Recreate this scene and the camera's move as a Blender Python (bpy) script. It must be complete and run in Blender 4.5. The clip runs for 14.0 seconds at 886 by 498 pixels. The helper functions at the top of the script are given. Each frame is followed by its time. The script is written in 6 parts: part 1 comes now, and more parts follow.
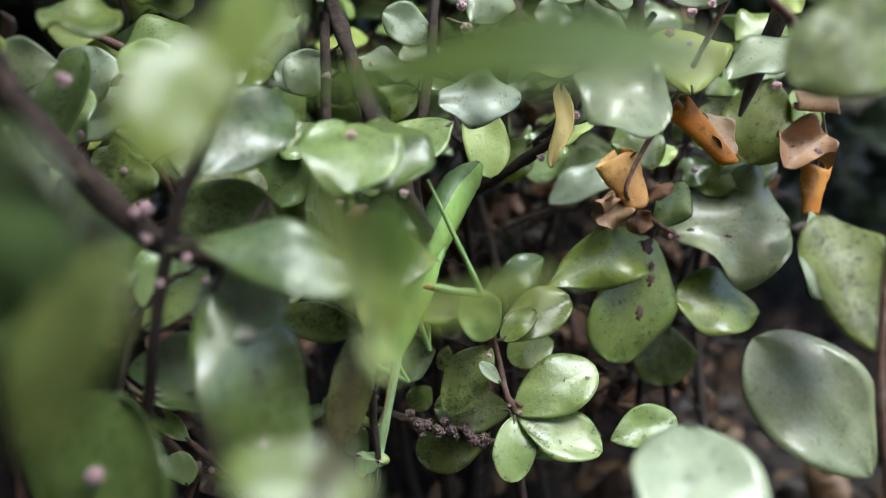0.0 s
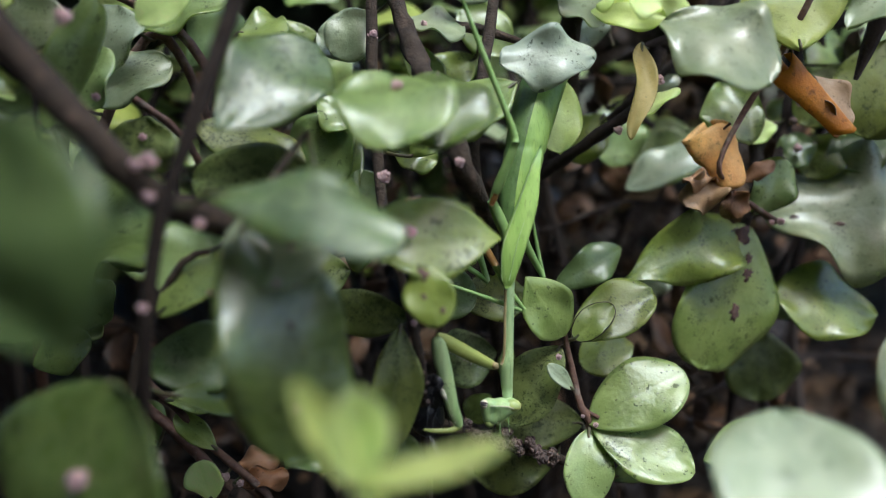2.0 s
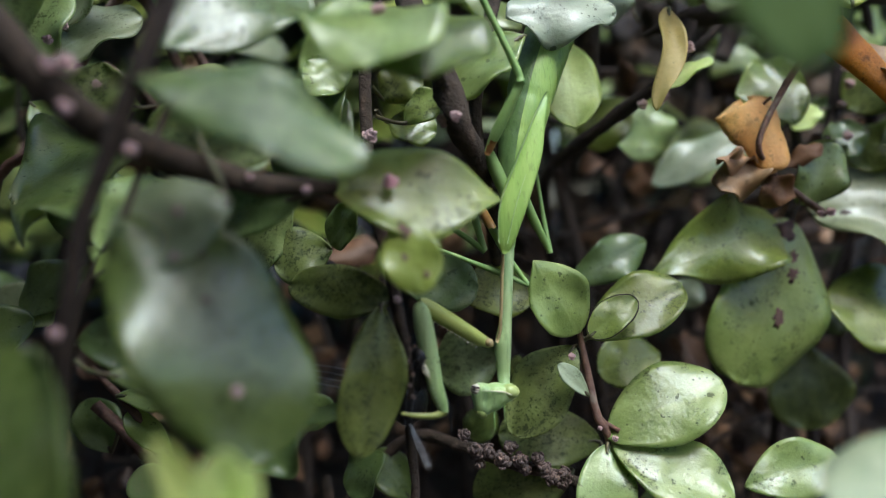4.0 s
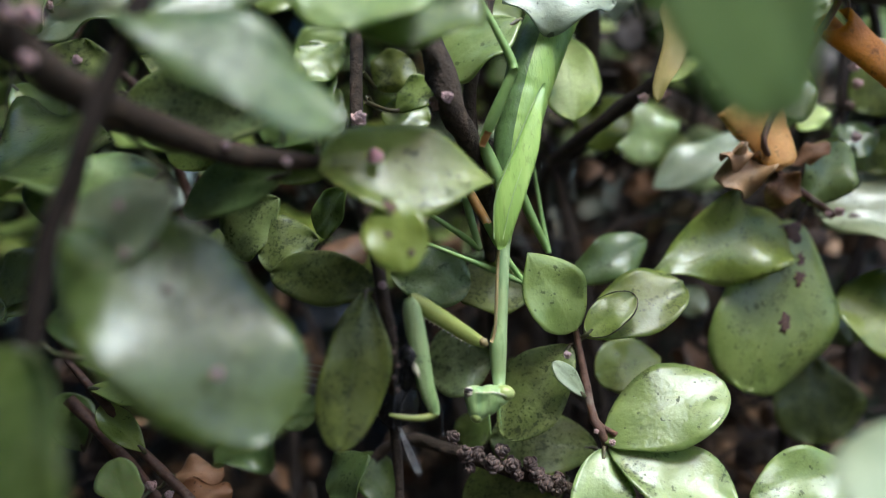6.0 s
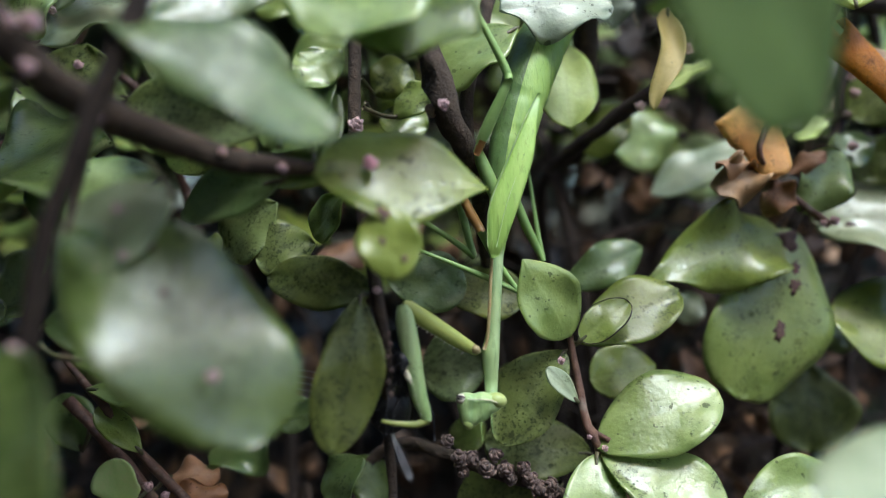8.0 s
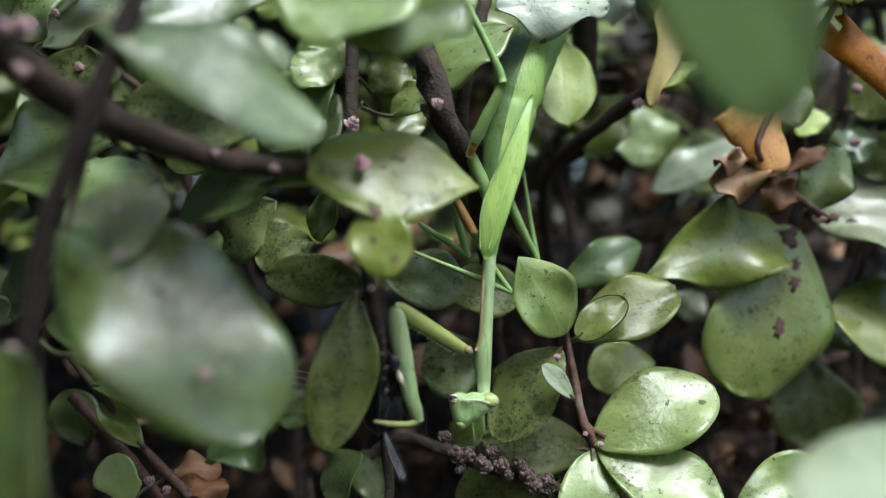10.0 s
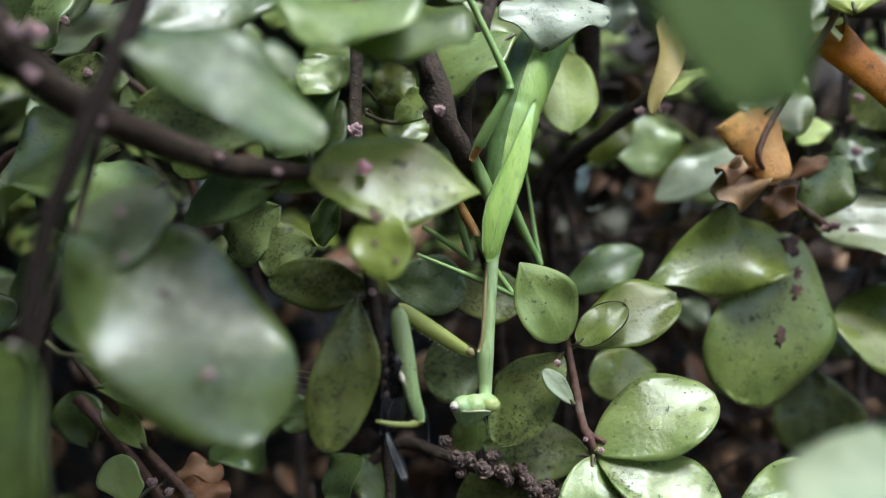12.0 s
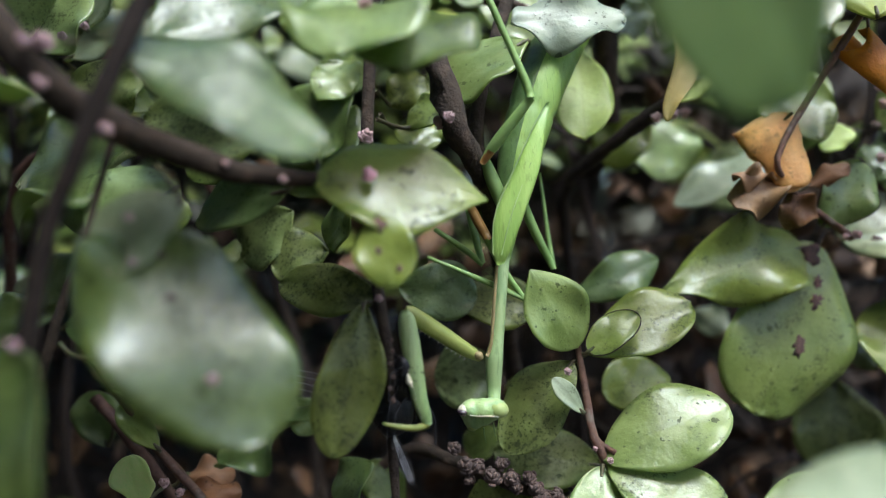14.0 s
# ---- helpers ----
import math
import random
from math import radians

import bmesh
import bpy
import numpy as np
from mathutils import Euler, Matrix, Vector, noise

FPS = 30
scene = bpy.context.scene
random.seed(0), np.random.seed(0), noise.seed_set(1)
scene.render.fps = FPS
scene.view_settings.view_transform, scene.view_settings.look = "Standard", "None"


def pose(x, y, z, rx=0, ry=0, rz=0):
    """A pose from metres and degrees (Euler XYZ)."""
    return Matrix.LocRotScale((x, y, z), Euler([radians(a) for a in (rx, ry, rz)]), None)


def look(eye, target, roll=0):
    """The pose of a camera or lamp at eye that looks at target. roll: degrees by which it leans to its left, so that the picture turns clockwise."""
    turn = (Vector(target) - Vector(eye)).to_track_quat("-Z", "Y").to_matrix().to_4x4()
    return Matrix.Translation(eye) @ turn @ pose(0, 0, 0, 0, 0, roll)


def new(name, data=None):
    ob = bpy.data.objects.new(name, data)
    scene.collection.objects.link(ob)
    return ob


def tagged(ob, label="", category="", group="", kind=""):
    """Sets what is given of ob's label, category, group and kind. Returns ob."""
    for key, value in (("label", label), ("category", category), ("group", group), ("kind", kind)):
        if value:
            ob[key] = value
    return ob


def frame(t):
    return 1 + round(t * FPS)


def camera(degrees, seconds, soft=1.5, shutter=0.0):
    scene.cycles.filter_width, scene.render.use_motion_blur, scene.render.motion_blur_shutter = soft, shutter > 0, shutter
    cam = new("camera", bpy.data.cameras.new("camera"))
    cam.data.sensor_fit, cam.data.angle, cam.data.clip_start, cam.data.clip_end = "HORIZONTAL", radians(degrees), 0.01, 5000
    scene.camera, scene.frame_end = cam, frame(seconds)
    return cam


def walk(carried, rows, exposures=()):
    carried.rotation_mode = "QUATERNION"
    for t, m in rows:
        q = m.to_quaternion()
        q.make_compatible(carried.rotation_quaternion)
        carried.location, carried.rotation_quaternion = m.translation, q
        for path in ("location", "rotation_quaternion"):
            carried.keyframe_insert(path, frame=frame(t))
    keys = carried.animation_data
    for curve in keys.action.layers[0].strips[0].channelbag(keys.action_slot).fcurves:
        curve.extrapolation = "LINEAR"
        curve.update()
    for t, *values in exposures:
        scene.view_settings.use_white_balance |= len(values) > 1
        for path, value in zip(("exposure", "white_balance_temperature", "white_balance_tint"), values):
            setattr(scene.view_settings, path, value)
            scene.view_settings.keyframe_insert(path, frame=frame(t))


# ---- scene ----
cam = camera(60.0, 14.0, soft=1.1)
PATH = [
    (0, pose(-0.0112, -0.0414, 0.1847, 80.42, 1.29, -7.45)),
    (0.5, pose(-0.0066, -0.0394, 0.1845, 83.07, 0.65, -4.75)),
    (1, pose(-0.0045, -0.0368, 0.1848, 82.15, 1.12, -2.85)),
    (1.5, pose(-0.0115, -0.0270, 0.1773, 81.92, 2.35, -5.07)),
    (2, pose(-0.0089, -0.0210, 0.1732, 82.44, 1.89, -2.89)),
    (2.5, pose(-0.0087, -0.0180, 0.1687, 83.73, 2.07, -2.84)),
    (3, pose(-0.0045, -0.0130, 0.1648, 84.78, 1.87, -1.03)),
    (5.5, pose(-0.0020, 0.0018, 0.1502, 89.55, 0.18, -0.80)),
    (6, pose(-0.0008, 0.0010, 0.1504, 89.55, 0.14, -0.24)),
    (6.5, pose(0.0000, 0.0000, 0.1500, 90.00, -0.00, 0.00)),
    (7, pose(0.0004, 0.0003, 0.1499, 90.57, -0.55, 0.37)),
    (7.5, pose(0.0005, 0.0004, 0.1505, 90.26, -0.55, 0.39)),
    (8, pose(0.0006, -0.0000, 0.1509, 89.73, -0.37, 0.12)),
    (10.5, pose(0.0043, -0.0010, 0.1513, 89.38, -0.35, 1.68)),
    (11, pose(0.0046, -0.0012, 0.1513, 89.63, -0.50, 1.91)),
    (11.5, pose(0.0046, -0.0015, 0.1508, 89.89, -0.47, 1.84)),
    (12, pose(0.0045, -0.0019, 0.1505, 90.17, -0.59, 1.83)),
    (12.5, pose(0.0052, -0.0017, 0.1500, 90.61, -0.85, 2.24)),
    (13, pose(0.0050, -0.0015, 0.1503, 90.50, -0.69, 2.13)),
    (13.5, pose(0.0062, -0.0018, 0.1506, 90.31, -0.59, 2.88)),
    (14, pose(0.0078, -0.0015, 0.1516, 90.09, -1.13, 4.18)),
]
walk(cam, PATH, [(0, 1.45), (0.5, 1.4), (1, 1.3), (1.5, 1.25), (2, 1.25), (3, 1.15), (5.5, 1.46), (14, 1.46)])
# the lens; its focus stays on the twig of paired leaves beside the mantis (set where that twig is built)
cam.data.dof.use_dof = True
cam.data.dof.aperture_fstop = 7.8

# ---- daylight: a bright, hazy sky over the hedge ----
SUN_EL, SUN_AZ = radians(65), radians(148)
world = bpy.data.worlds.new("sky")
scene.world = world
world.use_nodes = True
wn = world.node_tree
wn.nodes.clear()
sky = wn.nodes.new("ShaderNodeTexSky")
sky.sky_type, sky.sun_disc = "NISHITA", False
sky.sun_elevation, sky.sun_rotation = SUN_EL, SUN_AZ
sky.air_density, sky.dust_density, sky.ozone_density = 1.0, 4.0, 1.0
bg = wn.nodes.new("ShaderNodeBackground")
bg.inputs["Strength"].default_value = 0.12
wo = wn.nodes.new("ShaderNodeOutputWorld")
haze = wn.nodes.new("ShaderNodeHueSaturation")
haze.inputs["Saturation"].default_value = 1.6
wn.links.new(sky.outputs[0], haze.inputs["Color"])
wn.links.new(haze.outputs[0], bg.inputs["Color"])
wn.links.new(bg.outputs[0], wo.inputs["Surface"])
sun_data = bpy.data.lights.new("sun", "SUN")
sun_data.energy, sun_data.angle, sun_data.color = 1.5, radians(24), (0.66, 0.84, 1.0)
sun = new("sun", sun_data)
sun_way = Vector((math.sin(SUN_AZ) * math.cos(SUN_EL), math.cos(SUN_AZ) * math.cos(SUN_EL), math.sin(SUN_EL)))
sun.matrix_basis = look(sun_way * 3, (0, 0, 0))


# ---- materials ----
class Nodes:
    """A short way to write node materials."""

    def __init__(self, name):
        self.mat = bpy.data.materials.new(name)
        self.mat.use_nodes = True
        self.tree = self.mat.node_tree
        self.tree.nodes.clear()

    def add(self, kind, **given):
        n = self.tree.nodes.new("ShaderNode" + kind)
        for key, value in given.items():
            sock = n.inputs[int(key[1:])] if key[0] == "i" and key[1:].isdigit() else n.inputs[key.replace("_", " ")]
            if isinstance(value, bpy.types.NodeSocket):
                self.tree.links.new(value, sock)
            else:
                sock.default_value = value
        return n

    def calc(self, op, a, b=0.0, c=0.0):
        n = self.add("Math", i0=a, i1=b, i2=c)
        n.operation = op
        return n.outputs[0]

    def mix(self, fac, a, b):
        n = self.tree.nodes.new("ShaderNodeMix")
        n.data_type = "RGBA"
        for sock, value in ((n.inputs[0], fac), (n.inputs[6], a), (n.inputs[7], b)):
            if isinstance(value, bpy.types.NodeSocket):
                self.tree.links.new(value, sock)
            else:
                sock.default_value = value if sock.type == "VALUE" else (*value, 1.0)
        return n.outputs[2]

    def ramp(self, x, lo, hi):
        n = self.add("MapRange", Value=x, From_Min=lo, From_Max=hi)
        return n.outputs[0]

    def noise(self, vec, scale, detail=3.0, rough=0.55):
        return self.add("TexNoise", Vector=vec, Scale=scale, Detail=detail, Roughness=rough).outputs[0]

    def place(self):
        """Object space shifted by a random step, so that no two pieces share a pattern."""
        tc = self.add("TexCoord")
        rnd = self.add("ObjectInfo").outputs["Random"]
        step = self.calc("MULTIPLY", rnd, 7.3)
        v = self.tree.nodes.new("ShaderNodeVectorMath")
        v.operation = "ADD"
        self.tree.links.new(tc.outputs["Object"], v.inputs[0])
        self.tree.links.new(step, v.inputs[1])
        return tc.outputs["Object"], v.outputs[0], rnd

    def out(self, shader):
        o = self.add("OutputMaterial")
        self.tree.links.new(shader, o.inputs["Surface"])
        return self.mat


def leaf_material(name, dark, light, vein, rough=0.3, specks=0.55, stain=0.3, thin=0.3, glow=None, coat=0.0, matt=0.10, shine=1.75):
    n = Nodes(name)
    own, vec, rnd = n.place()
    big = n.noise(vec, 110, 3)
    mid = n.noise(vec, 330, 3, 0.6)
    fine = n.noise(vec, 1100, 4, 0.65)
    grain = n.noise(vec, 2800, 3, 0.7)
    col = n.mix(n.ramp(big, 0.35, 0.66), dark, light)
    col = n.mix(n.calc("MULTIPLY", n.ramp(grain, 0.5, 0.66), 0.22), col, tuple(c * 0.5 for c in dark))
    col = n.mix(n.calc("MULTIPLY", n.ramp(mid, 0.45, 0.75), 0.4), col, tuple(c * 1.3 for c in light))
    vary = n.add("HueSaturation", Color=col, Hue=n.calc("MULTIPLY_ADD", rnd, 0.03, 0.482), Value=n.calc("MULTIPLY_ADD", rnd, 0.4, 0.8), Saturation=n.calc("MULTIPLY_ADD", rnd, -0.25, 1.08))
    col = vary.outputs[0]
    # faint midrib and side veins that leave it at a slant
    xyz = n.add("SeparateXYZ", Vector=own)
    ay = n.calc("ABSOLUTE", xyz.outputs[1])
    rib = n.ramp(ay, 0.0004, 0.0001)
    wob = n.calc("MULTIPLY", n.noise(vec, 220, 2), 0.003)
    slant = n.calc("ADD", n.calc("MULTIPLY_ADD", ay, -0.75, xyz.outputs[0]), wob)
    wavy = n.calc("ABSOLUTE", n.calc("SINE", n.calc("MULTIPLY", slant, 1100.0)))
    side = n.calc("MULTIPLY", n.ramp(wavy, 0.12, 0.0), 0.12)
    col = n.mix(n.calc("MAXIMUM", n.calc("MULTIPLY", rib, 0.14), side), col, vein)
    # soot specks that crowd along the midrib, and soft brown stains
    crowd = n.calc("ADD", n.noise(vec, 130, 5, 0.7), n.calc("MULTIPLY", n.ramp(ay, 0.005, 0.0), 0.1) if specks > 0.8 else 0.0)
    crowd = n.ramp(crowd, 0.61 - 0.13 * specks, 0.69 - 0.13 * specks)
    marks = n.calc("MULTIPLY", n.ramp(n.noise(vec, 520, 3, 0.6), 0.655, 0.672), min(0.9, specks * 1.2))
    dots = n.ramp(n.noise(vec, 1700, 5, 0.75), 0.52, 0.58)
    cell = n.add("TexVoronoi", Vector=vec, Scale=950.0, Randomness=1.0)
    rag = n.calc("MULTIPLY_ADD", n.noise(vec, 2600, 3, 0.7), 0.5, cell.outputs["Distance"])
    pick = n.ramp(n.add("SeparateColor", Color=cell.outputs["Color"]).outputs[0], 0.80 - 0.2 * specks, 0.84 - 0.2 * specks)
    lone = n.calc("MULTIPLY", n.calc("MULTIPLY", n.ramp(rag, 0.47, 0.42), pick), n.ramp(n.noise(vec, 90, 3), 0.44, 0.54))
    soot = n.calc("MAXIMUM", n.calc("MAXIMUM", n.calc("MULTIPLY", dots, crowd), marks), lone)
    film = n.calc("MULTIPLY", n.calc("MULTIPLY", crowd, n.ramp(n.noise(vec, 480, 5, 0.7), 0.48, 0.62)), 0.62 * stain)
    smear = n.calc("MULTIPLY", n.ramp(n.noise(vec, 150, 5, 0.72), 0.56, 0.70), stain * 0.6)
    col = n.mix(n.calc("MAXIMUM", film, smear), col, (0.032, 0.029, 0.018))
    col = n.mix(n.calc("MULTIPLY", soot, min(0.85, specks * 1.1)), col, (0.014, 0.014, 0.011))
    relief = n.calc("ADD", n.calc("MULTIPLY", fine, 0.55), n.calc("ADD", n.calc("MULTIPLY", mid, 0.6), n.calc("MULTIPLY", big, 1.5)))
    relief = n.calc("SUBTRACT", relief, n.calc("MULTIPLY", n.calc("MAXIMUM", rib, side), 0.08))
    bump = n.add("Bump", Strength=0.42, Distance=0.0006, Height=relief)
    swell = n.calc("ADD", n.calc("MULTIPLY_ADD", grain, 0.2, n.calc("MULTIPLY", fine, 0.26)), n.calc("MULTIPLY_ADD", big, 1.6, n.calc("MULTIPLY", mid, 0.45)))
    skin = n.add("Bump", Strength=0.34, Distance=0.0006, Height=swell)
    r = n.calc("ADD", n.calc("MULTIPLY_ADD", mid, 0.3, rough - 0.14), n.calc("MULTIPLY", n.calc("MAXIMUM", soot, film), 0.35))
    bs = n.add("BsdfPrincipled", Base_Color=col, Roughness=r, Normal=bump.outputs[0], IOR=1.5, Coat_Weight=n.calc("MULTIPLY", n.calc("SUBTRACT", 1.0, n.calc("MULTIPLY", n.calc("MAXIMUM", soot, film), 0.85)), coat), Coat_Roughness=n.calc("MULTIPLY_ADD", mid, 0.18, matt), Coat_IOR=shine, Coat_Normal=skin.outputs[0])
    tr = n.add("BsdfTranslucent", Color=n.mix(0.5, col, glow or (light[0] * 1.4, light[1] * 1.5, light[2] * 1.3)))
    both = n.add("MixShader", Fac=thin, i1=bs.outputs[0], i2=tr.outputs[0])
    return n.out(both.outputs[0])


def plain_material(name, a, b, scale=300, rough=0.5, bump=0.3, thin=0.0, depth=0.0004, c=None, streak=0.0):
    n = Nodes(name)
    own, vec, rnd = n.place()
    if streak:
        vec = n.add("Mapping", Vector=vec, Rotation=(0, radians(14), 0), Scale=(1, 1, streak)).outputs[0]
    big = n.noise(vec, scale, 4, 0.6)
    fine = n.noise(vec, scale * 5, 3, 0.6)
    col = n.mix(n.ramp(big, 0.32, 0.68), a, b)
    if streak:
        col = n.mix(n.calc("MULTIPLY", n.ramp(fine, 0.58, 0.64), 0.35), col, tuple(0.45 * v for v in a))
    if c:
        col = n.mix(n.ramp(n.noise(vec, scale * 0.45, 3), 0.55, 0.68), col, c)
    col = n.add("HueSaturation", Color=col, Value=n.calc("MULTIPLY_ADD", rnd, 0.3, 0.85)).outputs[0]
    bm = n.add("Bump", Strength=bump, Distance=depth, Height=n.calc("MULTIPLY_ADD", fine, 0.4, big))
    bs = n.add("BsdfPrincipled", Base_Color=col, Roughness=n.calc("MULTIPLY_ADD", fine, 0.2, rough - 0.1), Normal=bm.outputs[0])
    if not thin:
        return n.out(bs.outputs[0])
    tr = n.add("BsdfTranslucent", Color=col)
    return n.out(n.add("MixShader", Fac=thin, i1=bs.outputs[0], i2=tr.outputs[0]).outputs[0])


M = {
    "green": leaf_material("leaf_green", (0.215, 0.317, 0.066), (0.367, 0.487, 0.125), (0.495, 0.584, 0.227), 0.35, 0.7, 0.45, 0.38, coat=0.65),
    "spot": leaf_material("leaf_sooty", (0.165, 0.218, 0.052), (0.270, 0.346, 0.092), (0.330, 0.390, 0.170), 0.42, 1.0, 0.8, 0.38, coat=0.15),
    "pale": leaf_material("leaf_pale", (0.302, 0.387, 0.195), (0.445, 0.514, 0.304), (0.504, 0.560, 0.372), 0.42, 0.55, 0.4, 0.34, coat=0.75),
    "sheen": leaf_material("leaf_shiny", (0.109, 0.180, 0.041), (0.184, 0.275, 0.071), (0.241, 0.307, 0.110), 0.34, 0.8, 0.45, 0.3, coat=0.85, matt=0.2, shine=1.85),
    "lit": leaf_material("leaf_shone_through", (0.10, 0.18, 0.040), (0.16, 0.26, 0.060), (0.18, 0.28, 0.08), 0.65, 0.3, 0.2, 0.6),
    "dark": leaf_material("leaf_dark", (0.110, 0.177, 0.041), (0.192, 0.284, 0.074), (0.262, 0.333, 0.119), 0.33, 0.6, 0.4, 0.4, coat=0.5),
    "gloss": leaf_material("leaf_glossy", (0.210, 0.304, 0.066), (0.350, 0.464, 0.115), (0.473, 0.564, 0.206), 0.31, 0.75, 0.65, 0.34, coat=0.65, matt=0.12),
    "straw": leaf_material("leaf_straw", (0.62, 0.54, 0.18), (0.75, 0.68, 0.32), (0.6, 0.55, 0.25), 0.45, 0.3, 0.1, 0.35),
    "yellow": leaf_material("leaf_yellow", (0.360, 0.460, 0.100), (0.509, 0.620, 0.180), (0.439, 0.450, 0.180), 0.38, 0.35, 0.05, 0.35),
    "young": leaf_material("leaf_young", (0.62, 0.72, 0.24), (0.76, 0.84, 0.40), (0.60, 0.68, 0.28), 0.4, 0.0, 0.0, 0.5),
    "ash": leaf_material("leaf_ashen", (0.36, 0.44, 0.31), (0.52, 0.60, 0.47), (0.396, 0.450, 0.340), 0.42, 0.8, 0.3, 0.25, coat=0.3),
    "under": leaf_material("leaf_underside", (0.210, 0.285, 0.109), (0.284, 0.359, 0.144), (0.347, 0.408, 0.206), 0.5, 0.5, 0.3),
    "orange": leaf_material("leaf_withered_orange", (0.66, 0.28, 0.04), (0.86, 0.46, 0.09), (0.56, 0.3, 0.11), 0.42, 0.5, 0.5, 0.2, (0.55, 0.25, 0.06)),
    "brown": leaf_material("leaf_withered_brown", (0.24, 0.11, 0.04), (0.40, 0.21, 0.085), (0.36, 0.2, 0.1), 0.5, 0.5, 0.6, 0.2, (0.3, 0.13, 0.05)),
    "bark": plain_material("bark_dark", (0.030, 0.020, 0.012), (0.066, 0.045, 0.029), 500, 0.92, 0.9, depth=0.0008, c=(0.11, 0.072, 0.05)),
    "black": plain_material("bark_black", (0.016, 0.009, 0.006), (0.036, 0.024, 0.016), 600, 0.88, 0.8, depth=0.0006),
    "twig": plain_material("bark_red_brown", (0.10, 0.05, 0.035), (0.19, 0.10, 0.065), 700, 0.6, 0.7, depth=0.0004, c=(0.22, 0.17, 0.13)),
    "petiole": plain_material("petiole_green", (0.09, 0.11, 0.04), (0.12, 0.09, 0.05), 300, 0.5, 0.3),
    "bud": plain_material("bud_pink", (0.52, 0.32, 0.31), (0.70, 0.50, 0.48), 900, 0.6, 0.5, c=(0.42, 0.23, 0.22)),
    "scale": plain_material("scale_pink", (0.70, 0.34, 0.38), (0.85, 0.52, 0.54), 900, 0.6, 0.4, c=(0.6, 0.28, 0.3)),
    "gall": plain_material("gall_brown", (0.07, 0.045, 0.03), (0.16, 0.085, 0.065), 900, 0.7, 0.6),
    "tan": leaf_material("leaf_withered_tan", (0.30, 0.17, 0.07), (0.46, 0.29, 0.15), (0.48, 0.32, 0.18), 0.5, 0.5, 0.4, 0.15, (0.45, 0.25, 0.1)),
    "oldbud": plain_material("bud_brown", (0.10, 0.064, 0.05), (0.21, 0.145, 0.12), 900, 0.7, 0.5, c=(0.08, 0.05, 0.045)),
    "mantis": plain_material("mantis_green", (0.27, 0.47, 0.09), (0.42, 0.62, 0.16), 420, 0.42, 0.5, 0.12, c=(0.3, 0.5, 0.15), streak=0.15),
    "mantis_dark": plain_material("mantis_flank", (0.09, 0.17, 0.05), (0.15, 0.26, 0.08), 420, 0.45, 0.5, 0.1, c=(0.11, 0.15, 0.06), streak=0.5),
    "mantis_pale": plain_material("mantis_pale_green", (0.31, 0.48, 0.17), (0.46, 0.60, 0.29), 400, 0.42, 0.4, 0.15, c=(0.2, 0.36, 0.16), streak=0.15),
    "mantis_leg": plain_material("mantis_leg", (0.22, 0.38, 0.10), (0.32, 0.50, 0.17), 300, 0.4, 0.2, 0.15),
    "mantis_thigh": plain_material("mantis_orange_thigh", (0.36, 0.16, 0.05), (0.42, 0.24, 0.07), 300, 0.42, 0.2, 0.1),
    "mantis_yellow": plain_material("mantis_yellow_green", (0.30, 0.36, 0.08), (0.38, 0.43, 0.12), 320, 0.4, 0.25, 0.15),
    "ridge": plain_material("mantis_ridge", (0.24, 0.17, 0.07), (0.36, 0.29, 0.13), 500, 0.5, 0.3),
    "cream": plain_material("mantis_cream", (0.6, 0.55, 0.38), (0.7, 0.66, 0.5), 500, 0.4, 0.2),
    "eye": plain_material("mantis_eye", (0.36, 0.46, 0.14), (0.46, 0.54, 0.2), 400, 0.3, 0.1, 0.2),
    "eyedark": plain_material("mantis_dark_eye", (0.02, 0.012, 0.02), (0.07, 0.04, 0.05), 900, 0.2, 0.1),
    "fly": plain_material("fly_black", (0.004, 0.004, 0.005), (0.012, 0.012, 0.015), 700, 0.4, 0.5),
    "wingvein": plain_material("fly_wing_vein", (0.34, 0.34, 0.34), (0.5, 0.5, 0.5), 700, 0.35, 0.2),
    # soil colour darkened to stand in for the shade under the shrub
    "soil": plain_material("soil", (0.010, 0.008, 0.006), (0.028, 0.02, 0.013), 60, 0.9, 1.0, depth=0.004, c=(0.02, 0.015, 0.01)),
    "litter": None,
}


def wing_material():
    n = Nodes("fly_wing")
    tr = n.add("BsdfTransparent", Color=(0.97, 0.97, 0.97, 1))
    gl = n.add("BsdfPrincipled", Base_Color=(0.5, 0.5, 0.52, 1), Roughness=0.2)
    return n.out(n.add("MixShader", Fac=0.04, i1=tr.outputs[0], i2=gl.outputs[0]).outputs[0])


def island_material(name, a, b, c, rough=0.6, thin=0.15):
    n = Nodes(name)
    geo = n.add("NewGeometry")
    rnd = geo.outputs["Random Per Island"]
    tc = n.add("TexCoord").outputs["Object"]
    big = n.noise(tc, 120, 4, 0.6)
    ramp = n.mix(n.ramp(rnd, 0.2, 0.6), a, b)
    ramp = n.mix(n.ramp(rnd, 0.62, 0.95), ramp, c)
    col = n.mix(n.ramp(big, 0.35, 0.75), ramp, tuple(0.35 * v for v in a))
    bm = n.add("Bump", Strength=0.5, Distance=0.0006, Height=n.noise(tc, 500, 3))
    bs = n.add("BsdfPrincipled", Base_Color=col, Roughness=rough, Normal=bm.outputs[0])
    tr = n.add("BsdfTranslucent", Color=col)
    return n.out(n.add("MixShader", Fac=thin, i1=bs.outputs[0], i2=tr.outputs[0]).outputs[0])


